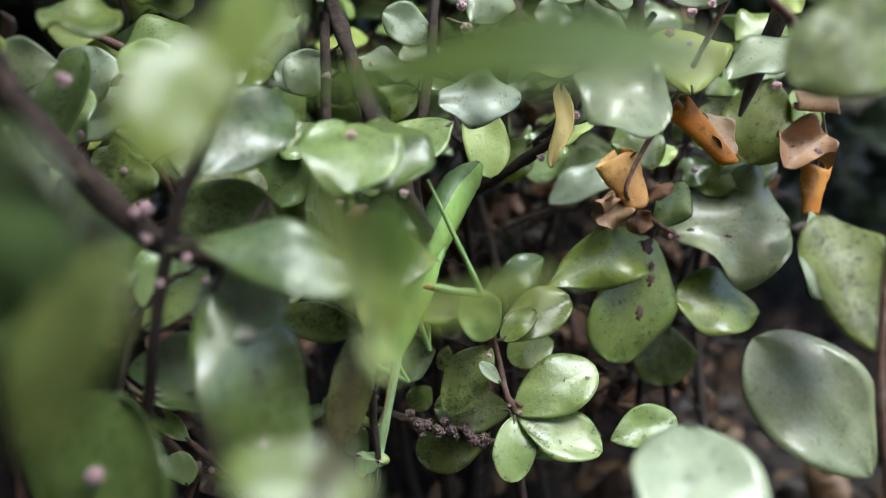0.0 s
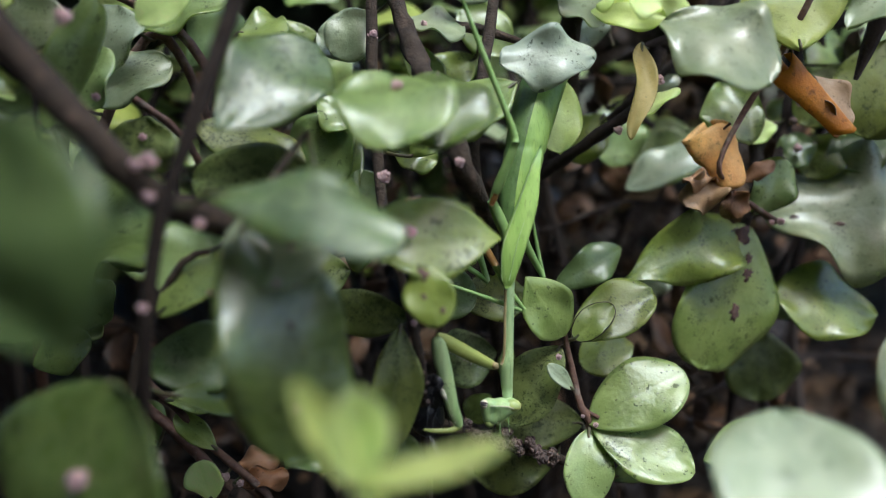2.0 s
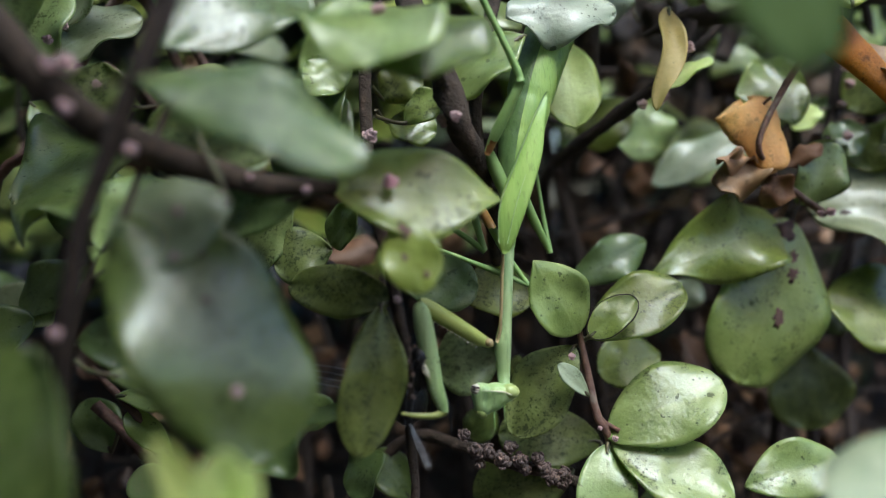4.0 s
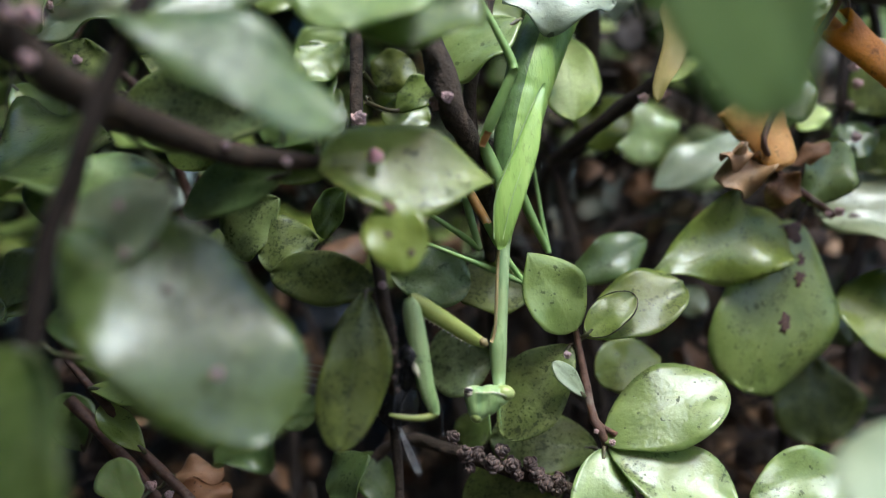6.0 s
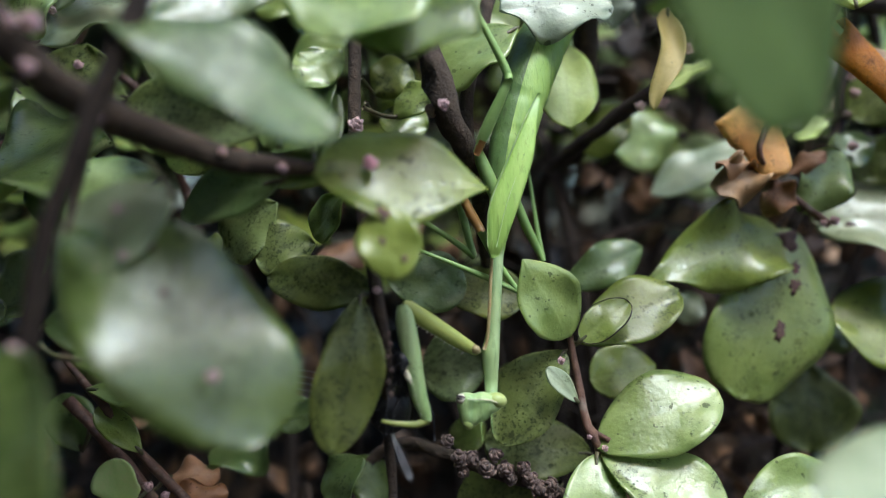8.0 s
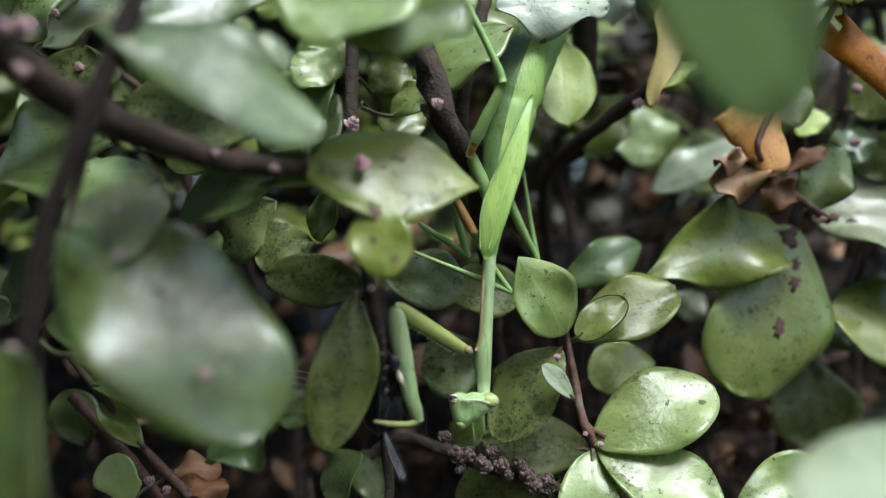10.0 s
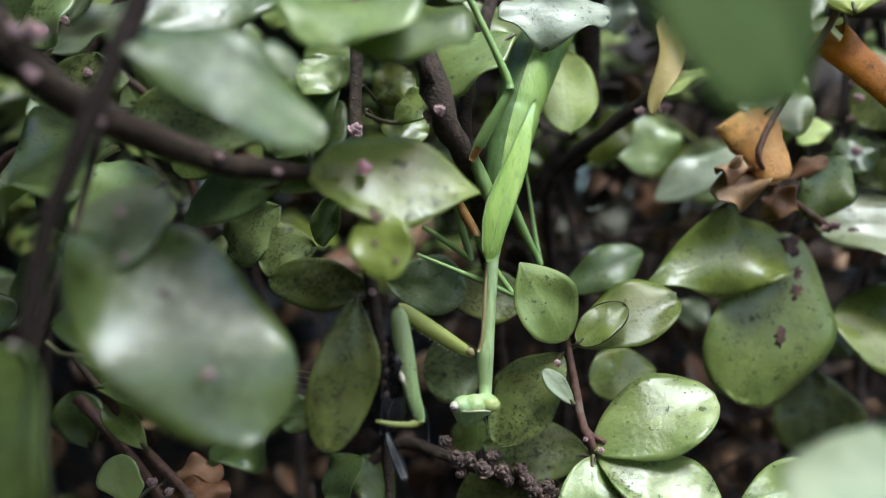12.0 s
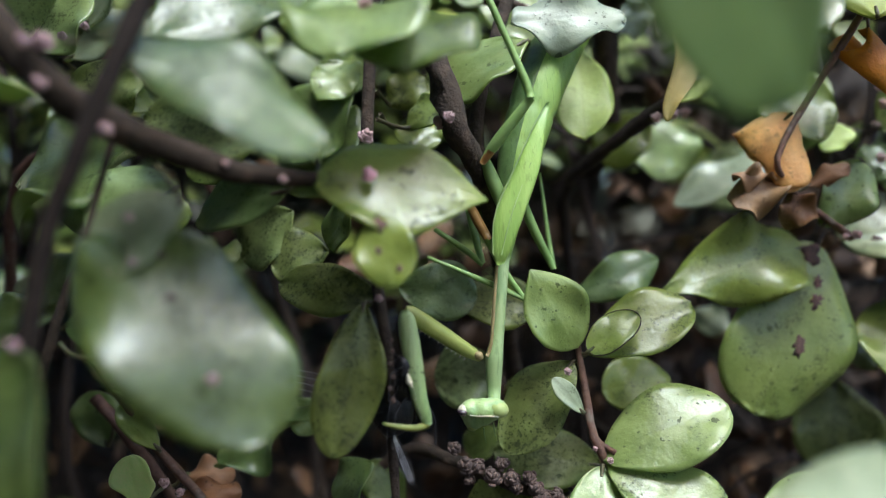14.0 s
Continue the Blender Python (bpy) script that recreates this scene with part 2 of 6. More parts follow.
M["wing"] = wing_material()
# dead-leaf browns taken down towards black to carry the shade under the shrub
M["litter"] = island_material("dead_leaf_litter_shaded", (0.024, 0.015, 0.008), (0.055, 0.034, 0.017), (0.17, 0.10, 0.045), 0.6, 0.0)
M["shrivelled"] = island_material("shrivelled_leaf", (0.05, 0.026, 0.014), (0.20, 0.10, 0.045), (0.50, 0.30, 0.16), 0.55, 0.1)
# greens far darker than the front leaves: the inner shade is in the colour
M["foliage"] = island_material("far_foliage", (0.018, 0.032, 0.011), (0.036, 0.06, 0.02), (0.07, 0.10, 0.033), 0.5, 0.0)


# ---- building blocks ----
def thing(name, at, label, category, group=""):
    ob = new(name)
    ob.empty_display_size = 0.01
    ob.location = at
    return tagged(ob, label, category, group)


def put(name, mesh, parent, m=None, label=""):
    """A mesh part under its thing (or part); m is its pose in the world of a parent that has only been moved, never turned."""
    ob = new(name, mesh)
    ob.parent = parent
    if m is not None:
        shift = Vector((0, 0, 0))
        up = parent
        while up is not None:
            shift += up.location
            up = up.parent
        ob.matrix_basis = Matrix.Translation(-shift) @ m
    if label:
        ob["label"] = label
    return ob


def mesh_of(name, verts, faces, mats, ids=None, smooth=True):
    me = bpy.data.meshes.new(name)
    me.from_pydata(verts, [], faces)
    for m in mats:
        me.materials.append(M[m])
    if ids is not None:
        me.polygons.foreach_set("material_index", ids)
    me.polygons.foreach_set("use_smooth", smooth if isinstance(smooth, list) else [smooth] * len(faces))
    me.update()
    return me


def smooth_path(keys, step):
    """Points (x, y, z, r) resampled along a Catmull-Rom line."""
    k = [np.array(p, float) for p in keys]
    k = [2 * k[0] - k[1]] + k + [2 * k[-1] - k[-2]]
    out = []
    for a, b, c, d in zip(k, k[1:], k[2:], k[3:]):
        n = max(2, int(np.linalg.norm(c[:3] - b[:3]) / step))
        for i in range(n):
            t = i / n
            out.append(0.5 * (2 * b + (c - a) * t + (2 * a - 5 * b + 4 * c - d) * t * t + (3 * b - a - 3 * c + d) * t ** 3))
    out.append(k[-2])
    return out


def tube_data(keys, sides=8, step=0.004, rough=0.0, seed=0, flat=1.0, face=(0, -1, 0.1)):
    """Verts and faces of a round (or flattened) tube through keys (x, y, z, radius). flat: thickness against width; face: the way its broad side looks."""
    pts = smooth_path(keys, step)
    verts, faces = [], []
    for i, p in enumerate(pts):
        a, b = pts[max(0, i - 1)][:3], pts[min(len(pts) - 1, i + 1)][:3]
        way = Vector(b - a).normalized()
        side = way.cross(Vector(face))
        if side.length < 0.05:
            side = way.cross(Vector((1, 0, 0)))
        side.normalize()
        up = side.cross(way).normalized()
        for j in range(sides):
            t = 2 * math.pi * j / sides
            r = max(p[3], 0.00003)
            if rough:
                r *= 1 + rough * noise.noise(Vector((p[0] * 260 + seed, p[1] * 260 + math.cos(t) * 1.3, p[2] * 260 + math.sin(t) * 1.3)))
            verts.append(Vector(p[:3]) + side * (r * math.cos(t)) + up * (r * flat * math.sin(t)))
    n = len(pts)
    for i in range(n - 1):
        for j in range(sides):
            k = (j + 1) % sides
            faces.append((i * sides + j, i * sides + k, (i + 1) * sides + k, (i + 1) * sides + j))
    faces.append(tuple(range(sides)))
    faces.append(tuple((n - 1) * sides + j for j in reversed(range(sides))))
    return verts, faces


def tube(name, parent, keys, mat, sides=8, step=0.004, rough=0.0, seed=0, flat=1.0, label="", face=(0, -1, 0.1)):
    """A tube as a part, its origin at its first point."""
    o = Vector(keys[0][:3])
    v, f = tube_data(keys, sides, step, rough, seed, flat, face)
    me = mesh_of(name, [p - o for p in v], f, [mat])
    return put(name, me, parent, Matrix.Translation(o), label)


def leaf_data(length, width, fat=0.58, q=0.5, point=0.05, bend=0.06, cup=0.05, wave=0.0, twist=0.0, seed=0, nu=26, nv=13, thick=0.0003, curl=0.0, sway=None, lump=0.06):
    """A closed, thin blade along +x, its midrib a groove, upper side to +z. curl rolls the sides in, in turns."""
    rng = random.Random(seed)
    ph, ph2 = rng.uniform(0, 6.28), rng.uniform(0, 6.28)
    p = math.log(0.5) / math.log(fat)
    sway = rng.uniform(-0.045, 0.045) if sway is None else sway
    # a shallow fold along the midrib, a narrowed base and its own set of the tip
    fold, base, tip = rng.uniform(-0.02, 0.07), rng.uniform(0.0, 0.22), rng.uniform(-0.04, 0.06)
    top, low = [], []
    for i in range(nu):
        u = 0.5 - 0.5 * math.cos(math.pi * i / (nu - 1))
        u = 0.5 * u + 0.5 * i / (nu - 1)
        s = max(0.0, math.sin(math.pi * u ** p))
        h = 0.5 * width * s ** (q + (point + tip) * u + base * (1 - u) ** 2) + 0.0002
        for j in range(nv):
            v = 2 * j / (nv - 1) - 1
            rag = 1 + 0.075 * noise.noise(Vector((u * 2.2 + seed * 3.1, v, seed * 0.7))) + 0.02 * noise.noise(Vector((u * 11 + seed * 1.7, v, seed * 0.9)))
            y = h * v * rag + sway * width * math.sin(5.2 * u + ph2) * math.sin(math.pi * u)
            z = cup * width * 0.5 * v * v * (2 * h / width) + fold * h * math.sqrt(v * v + 0.01)
            z += bend * length * 4 * u * (1 - u)
            z += (wave * 1.3 + 0.025) * width * math.sin(9.5 * u + ph + (1.6 if v > 0 else 0)) * v * v * (2 * h / width)
            z += lump * width * noise.noise(Vector((u * 2.4 + seed, v * 1.3, ph2))) + 0.009 * width * noise.noise(Vector((u * 7 + seed, v * 4, ph2)))
            z -= 0.00002 * math.exp(-(v * h / 0.0009) ** 2)
            if curl:
                a = v * curl * math.pi * (0.55 + 0.45 * u)
                rad = h / max(abs(curl) * math.pi, 0.2)
                y, z = rad * math.sin(abs(a)) * (1 if v > 0 else -1), z + math.copysign(rad, curl) * (1 - math.cos(a))
            if twist:
                a = twist * (u - 0.3)
                y, z = y * math.cos(a) - z * math.sin(a), y * math.sin(a) + z * math.cos(a)
            top.append(Vector((length * u, y, z)))
            low.append(Vector((length * u, y * 0.992, z - thick)))
    faces, ids = [], []
    n = nu * nv
    for i in range(nu - 1):
        for j in range(nv - 1):
            a, b, c, d = i * nv + j, (i + 1) * nv + j, (i + 1) * nv + j + 1, i * nv + j + 1
            faces += [(a, b, c, d), (n + d, n + c, n + b, n + a)]
            ids += [0, 1]
    rim = [i * nv for i in range(nu)] + [(nu - 1) * nv + j for j in range(1, nv)] + [i * nv + nv - 1 for i in range(nu - 2, -1, -1)] + [j for j in range(nv - 2, 0, -1)]
    for a, b in zip(rim, rim[1:] + rim[:1]):
        faces.append((b, a, n + a, n + b))
        ids.append(0)
    return top + low, faces, ids


def blade_mesh(v, f, ids, mats, nu, nv):
    """A leaf blade whose thin rim keeps a crisp edge."""
    broad = 2 * (nu - 1) * (nv - 1)
    return mesh_of("leaf", v, f, mats, ids, [i < broad for i in range(len(f))])


def leaf_pose(base, tip, roll):
    """The pose of a blade from base to tip, its upper side to the front and up, rolled about its midrib."""
    b, t = Vector(base), Vector(tip)
    x = (t - b).normalized()
    n = Vector((0, -0.85, 0.53))
    z = (n - x * n.dot(x)).normalized()
    y = z.cross(x)
    m = Matrix((x, y, z)).transposed().to_4x4()
    return Matrix.Translation(b) @ m @ Matrix.Rotation(radians(roll), 4, "X")


def leaf(parent, base, tip, width, roll=0, mat="green", stalk=None, seed=0, label="", rim=False, galls=(), **shape):
    length = (Vector(tip) - Vector(base)).length
    m = leaf_pose(base, tip, roll)
    v, f, ids = leaf_data(length, width, seed=seed, **shape)
    under = mat if mat in ("orange", "brown", "tan", "ash", "young", "yellow", "straw") else "under"
    ob = put("leaf", blade_mesh(v, f, ids, [mat, under], shape.get("nu", 26), shape.get("nv", 13)), parent, m, label)
    if stalk:
        s = m.inverted() @ Vector(stalk)
        bow = s * 0.5 + Vector((0, 0, -0.0008))
        tv, tf = tube_data([(*s, 0.0004), (*bow, 0.00032), (0, 0, 0, 0.0004), (length * 0.12, 0, shape.get("bend", 0.06) * length * 0.4 - 0.0002, 0.00025)], 5, 0.003)
        put("petiole", mesh_of("petiole", tv, tf, ["petiole"]), ob)
    if rim:
        nu, nv = shape.get("nu", 26), shape.get("nv", 13)
        edge = [v[i * nv] for i in range(nu)] + [v[i * nv + nv - 1] for i in range(nu - 1, -1, -1)]
        rv, rf = tube_data([(*p, 0.00009) for p in edge], 5, 0.001, 0.9, seed)
        put("rim", mesh_of("rim", rv, rf, ["black"]), ob, None, "blackened rim")
    for u, w, size in galls:
        at = v[round(u * 25) * 13 + round((w + 1) * 6)]
        gv, gf = blob_data(6, 18, lambda p: at + Vector((p.x * size, p.y * size * 0.75, p.z * size * 0.12)) * (1 + 0.95 * noise.noise(Vector((p.x, p.y, 0)) * 2.8 + at * 900)))
        put("gall", mesh_of("gall", gv, gf, ["gall"]), ob, None, "brown gall")
    return ob


def blob_data(rings=8, sides=12, shape=None):
    """A unit ball; shape(vector) may push its points about."""
    verts = [Vector((0, 0, 1))]
    for i in range(1, rings):
        a = math.pi * i / rings
        verts += [Vector((math.sin(a) * math.cos(2 * math.pi * j / sides), math.sin(a) * math.sin(2 * math.pi * j / sides), math.cos(a))) for j in range(sides)]
    verts.append(Vector((0, 0, -1)))
    if shape:
        verts = [shape(v) for v in verts]
    faces = []
    for j in range(sides):
        k = (j + 1) % sides
        faces.append((0, 1 + j, 1 + k))
        for i in range(rings - 2):
            a, b = 1 + i * sides, 1 + (i + 1) * sides
            faces.append((a + j, b + j, b + k, a + k))
        last = 1 + (rings - 2) * sides
        faces.append((last + j, len(verts) - 1, last + k))
    return verts, faces


def bud_mesh(name, mat, seed):
    """A small scaly bud: a core with overlapping scales, one millimetre high."""
    rng = random.Random(seed)
    verts, faces = [], []

    def join(v, f):
        o = len(verts)
        verts.extend(v)
        faces.extend(tuple(i + o for i in g) for g in f)

    join(*blob_data(5, 8, lambda v: Vector((v.x * 0.42, v.y * 0.42, v.z * 0.5 + 0.45))))
    for ring, (n, lean, h) in enumerate(((5, 0.75, 0.25), (5, 0.4, 0.55), (3, 0.15, 0.85))):
        for i in range(n):
            a = 6.283 * (i + 0.5 * ring) / n + rng.uniform(-0.2, 0.2)
            m = Matrix.Rotation(a, 4, "Z") @ Matrix.Translation((0.33 * lean + 0.1, 0, h)) @ Matrix.Rotation(lean * 0.9, 4, "Y")
            join(*blob_data(4, 6, lambda v: m @ Vector((v.x * 0.13, v.y * 0.26, v.z * 0.32))))
    return mesh_of(name, verts, faces, [mat])


BUDS = {k: [bud_mesh("bud", k, s) for s in range(3)] for k in ("bud", "oldbud", "scale")}


def bud(parent, at, size, seed=0, kind="bud"):
    rng = random.Random(seed * 7 + 1)
    m = Matrix.LocRotScale(Vector(at), Euler((rng.uniform(0.6, 1.9), rng.uniform(-0.6, 0.6), rng.uniform(-0.8, 0.8))), Vector((size, size, size * rng.uniform(0.7, 0.9))) * 0.75)
    return put("bud", BUDS[kind][seed % 3], parent, m, {"bud": "pink scaly bud", "oldbud": "dry brown bud", "scale": "pink scale"}[kind])


# ---- ground ----
def build_ground():
    n, verts, faces = 60, [], []
    span = [math.copysign(abs(i) ** 3.2, i) for i in np.linspace(-1, 1, n + 1)]
    for a in span:
        for b in span:
            x, y = a * 120, b * 120 + 0.4
            near = math.exp(-(x * x + y * y) / 4)
            verts.append((x, y, 0.012 * near * noise.noise(Vector((x * 9, y * 9, 0))) - 0.006))
    for i in range(n):
        for j in range(n):
            a = i * (n + 1) + j
            faces.append((a, a + n + 1, a + n + 2, a + 1))
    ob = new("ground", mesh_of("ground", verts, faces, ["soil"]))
    tagged(ob, "soil under the shrub, darkened in colour for its shade", "ground", kind="structure")


def many_leaves(name, places, mat, label, category, long=(0.014, 0.026), flat=0.3):
    """Many small leaves joined in one mesh; places gives (x, y, z) and how freely each one tilts."""
    rng = random.Random(hash(len(places)) % 1000 + 5)
    kinds = [leaf_data(1.0, rng.uniform(0.55, 0.8), bend=rng.uniform(-0.1, 0.15), cup=rng.uniform(-0.2, 0.5), wave=rng.uniform(0, 0.15), twist=rng.uniform(-0.6, 0.6), seed=50 + k, nu=5, nv=3, thick=0.02) for k in range(6)]
    verts, faces = [], []
    for x, y, z, free in places:
        v, f, ids = kinds[rng.randrange(6)]
        size = rng.uniform(*long)
        m = Matrix.Translation((x, y, z)) @ Euler((rng.gauss(0, free), rng.gauss(0, free), rng.uniform(0, 6.28))).to_matrix().to_4x4() @ Matrix.Scale(size, 4)
        o = len(verts)
        verts += [m @ p for p in v]
        faces += [tuple(i + o for i in g) for g in f]
    ob = new(name, mesh_of(name, verts, faces, [mat]))
    tagged(ob, label, category, kind="stuff")


def build_litter():
    rng = random.Random(3)
    places = []
    for i in range(2600):
        x, y = rng.uniform(-0.6, 0.7), 0.12 + rng.random() ** 1.3 * 1.2
        places.append((x, y, 0.003 + 0.024 * rng.random(), 0.5))
    many_leaves("leaf_litter", places, "litter", "brown fallen leaves lying on the dark soil, shade put into their colour", "leaf litter", (0.012, 0.03))


CHINKS = ((0.189, 0.036), (0.215, 0.058), (0.134, 0.095), (0.241, 0.099), (0.303, 0.025), (0.274, 0.003), (0.156, 0.010), (0.156, 0.084), (0.329, 0.054), (0.120, 0.045), (-0.05, 0.085), (-0.11, 0.05))


def chink(x, y, z, wide):
    """True inside one of the small openings in the foliage through which the sky shows."""
    return any(math.hypot(x / y - a, (z - 0.15) / y - b) < wide for a, b in CHINKS)


def build_far_foliage():
    rng = random.Random(4)
    places = []
    while len(places) < 9000:
        x, y, z = rng.uniform(-1.0, 1.0), rng.uniform(0.42, 1.05), rng.uniform(0.0, 1.0)
        if chink(x, y, z, 0.020) or (z < 0.1 and y < 0.85 and rng.random() < 0.9):
            continue
        places.append((x, y, z, 0.8))
    while len(places) < 13000:
        x, y, z = rng.uniform(-1.2, 1.2), rng.uniform(0.9, 1.5), rng.random() ** 1.6 * 0.5
        if chink(x, y, z, 0.018):
            continue
        places.append((x, y, z, 0.8))
    many_leaves("far_foliage", places, "foliage", "dense green leaves deeper inside the shrub, shade put into their colour", "foliage", (0.022, 0.048))
    places = []
    while len(places) < 1100:
        x, y, z = rng.uniform(0.0, 0.22), rng.uniform(0.22, 0.46), rng.uniform(0.01, 0.25)
        if x / y < 0.5 and not chink(x, y, z, 0.021):
            places.append((x, y, z, 1.0))
    many_leaves("dead_foliage", places, "litter", "dead brown leaves caught between the shrub's stems, shade put into their colour", "dead leaves", (0.008, 0.022))
    # canopy added to keep light from the shrub's inside; left thin at the right front
    places = []
    while len(places) < 11000:
        x, y, z = rng.uniform(-0.6, 0.6), rng.uniform(0.205, 1.3), rng.uniform(0.26, 0.5)
        if x > 0.03 and y < 0.32 and rng.random() < 0.94:
            continue
        places.append((x, y, z, 0.7))
    many_leaves("added_shade_canopy", places, "foliage", "green leaf canopy added over the shrub's inside to shade it", "foliage", (0.018, 0.038))
    # added leaves above and behind the lens, out of view, that shade the left
    places = []
    while len(places) < 1700:
        x, y, z = rng.uniform(-0.6, 0.45), rng.uniform(-0.5, 0.08), rng.uniform(0.27, 0.5)
        if x > -0.015 + 0.1 * (z - 0.27):
            continue
        places.append((x, y, z, 0.6))
    many_leaves("unseen_left_shade", places, "foliage", "unseen green leaves added overhead to shade the left side", "foliage", (0.02, 0.04))
    # added leaf wall behind the lens, never seen; blocks low sky light, open at right
    places = []
    while len(places) < 6500:
        a, r, z = rng.uniform(-0.25, math.pi + 0.25), rng.uniform(0.5, 0.85), rng.uniform(0, 0.75)
        if a < 1.3 and z > 0.13:
            continue
        places.append((r * math.cos(a), 0.15 - r * math.sin(a), z, 1.0))
    many_leaves("unseen_light_blocker", places, "foliage", "unseen green leaves added behind the lens to block low sky light", "foliage", (0.03, 0.055))


def build_twigs():
    """A tangle of thin dead twigs and their shrivelled leaves among the stems."""
    rng = random.Random(12)
    verts, faces, bits = [], [], []
    for i in range(340):
        y = rng.uniform(0.165, 0.34)
        x, z = rng.uniform(-0.58, 0.62) * y, 0.15 + rng.uniform(-0.36, 0.2) * y
        way = Vector((rng.gauss(0, 1), rng.gauss(0, 0.5), rng.gauss(0.6, 0.7))).normalized()
        long, r = rng.uniform(0.025, 0.07), rng.uniform(0.0003, 0.0008)
        keys = []
        for k in range(5):
            s = (k / 4 - 0.5) * long
            p = Vector((x, y, z)) + way * s + Vector((rng.gauss(0, 1), rng.gauss(0, 1), rng.gauss(0, 1))) * 0.0028
            keys.append((*p, r * (1.2 - 0.2 * k)))
        if any(chink(p[0], p[1], p[2], 0.014) for p in keys):
            continue
        v, f = tube_data(keys, 5, 0.005, 0.3, i)
        o = len(verts)
        verts += v
        faces += [tuple(q + o for q in g) for g in f]
        for k in keys[1:]:
            if rng.random() < 0.5 and not chink(k[0], k[1], k[2], 0.03):
                bits.append((k[0], k[1], k[2], 1.2))
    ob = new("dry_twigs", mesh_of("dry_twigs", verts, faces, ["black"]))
    tagged(ob, "tangle of thin dead twigs inside the shrub", "twigs", kind="stuff")
    many_leaves("shrivelled_leaves", bits, "shrivelled", "shrivelled brown and tan leaves caught in dead twigs", "dead leaves", (0.005, 0.014))


build_ground()
build_litter()
build_twigs()
build_far_foliage()


# ---- shrub branches behind ----
BACK_LEAVES = []
for k in range(10):
    kind = ("green", "spot", "dark", "pale", "green", "gloss", "dark", "spot", "yellow", "green")[k]
    r = random.Random(100 + k)
    v, f, ids = leaf_data(0.019 * r.uniform(0.8, 1.15), 0.0145 * r.uniform(0.8, 1.15), fat=r.uniform(0.5, 0.64), bend=r.uniform(0.02, 0.13), cup=r.uniform(-0.05, 0.25), wave=r.uniform(0, 0.1), twist=r.uniform(-0.4, 0.4), seed=k, nu=12, nv=7)
    BACK_LEAVES.append(blade_mesh(v, f, ids, [kind, "under"], 12, 7))


def back_branch(x, y, top, lean, seed):
    """An upright leafy stem rooted in the soil."""
    r = random.Random(seed)
    ob = thing("shrub_branch", (x, y, 0), "upright shrub stem with rounded green leaves in shade", "shrub", "stems inside the shrub")
    keys = [(x, y, -0.004, 0.0019)]
    for i in range(1, 6):
        s = i / 5
        keys.append((x + lean * s + r.gauss(0, 0.008), y + r.gauss(0, 0.008), top * s, 0.0019 - 0.0012 * s))
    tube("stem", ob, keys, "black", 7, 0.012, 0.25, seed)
    path = smooth_path(keys, 0.009)
    turn = r.uniform(0, 6.28)
    for p in path:
        if p[2] < 0.128 + 0.02 * r.random() or (p[0] > 0.0 and p[2] < 0.17):
            continue
        if r.random() < 0.16:
            bud(ob, p[:3] + np.array((0, -0.0015, 0)), 0.0022, r.randrange(50), r.choice(("bud", "oldbud")))
        for side in (0, 1):
            if r.random() < 0.3:
                continue
            turn += 2.4
            way = Vector((math.cos(turn), math.sin(turn), r.uniform(-0.5, 0.6))).normalized()
            at = Vector(p[:3]) + way * 0.004
            if at.y < 0.158 or chink(at.x + 0.006 * way.x, at.y, at.z + 0.006 * way.z, 0.045):
                continue
            up = Vector((r.gauss(0, 0.35), -0.55 + r.gauss(0, 0.3), 0.75))
            z = (up - way * up.dot(way)).normalized()
            m = Matrix((way, z.cross(way), z)).transposed().to_4x4()
            put("leaf", BACK_LEAVES[r.randrange(10)], ob, Matrix.Translation(at) @ m)


for i in range(22):
    r = random.Random(900 + i)
    yy = 0.178 + 0.16 * (i / 24) ** 1.2
    xx = r.uniform(-0.62, 0.62) * yy - 0.012
    if i % 3 == 0:
        xx = -abs(xx)
    back_branch(xx, yy, r.uniform(0.22, 0.36), r.gauss(0, 0.05), 700 + i)


# ---- the branches before the lens ----
def branch(at, label, group=""):
    return thing("shrub_branch", at, label, "shrub", group)


near_branch = branch((-0.17, 0.12, 0), "thick brown shrub branch close by, with glossy round leaves")
tube("stem", near_branch, [(-0.17, 0.12, -0.004, 0.004), (-0.16, 0.1, 0.12, 0.0032), (-0.15, 0.09, 0.22, 0.0026), (-0.0707, 0.0751, 0.2064, 0.0019), (-0.0582, 0.0778, 0.1893, 0.0023), (-0.043, 0.0765, 0.1711, 0.002), (-0.0373, 0.0825, 0.1657, 0.002), (-0.0308, 0.0865, 0.1628, 0.0018), (-0.0243, 0.0905, 0.1607, 0.0015), (-0.0154, 0.094, 0.1602, 0.0009)], "bark", 8, 0.004, 0.35, 1)
leaf(near_branch, (-0.0157, 0.0935, 0.1600), (0.0061, 0.1005, 0.1584), 0.0140, 2, "green", seed=2, label="light green leaf with a pink scale on it", fat=0.44, q=0.74, point=0.35, bend=0.05, cup=0.06, wave=0.03, lump=0.035)
leaf(near_branch, (-0.0213, 0.1, 0.1591), (-0.0365, 0.108, 0.1555), 0.0081, -10, "dark", stalk=(-0.0191, 0.0945, 0.1601), seed=3, fat=0.5)
hung_leaf = leaf(near_branch, (-0.0335, 0.073, 0.1712), (-0.0098, 0.0685, 0.1650), 0.0128, -6, "sheen", stalk=(-0.0378, 0.0763, 0.1702), seed=4, fat=0.6, bend=0.08, cup=-0.1, wave=0.06, sway=0.06)
leaf(near_branch, (-0.0217, 0.1, 0.1666), (-0.0432, 0.105, 0.1694), 0.0138, -12, "spot", stalk=(-0.0201, 0.0955, 0.1629), seed=5, fat=0.5, bend=0.06)
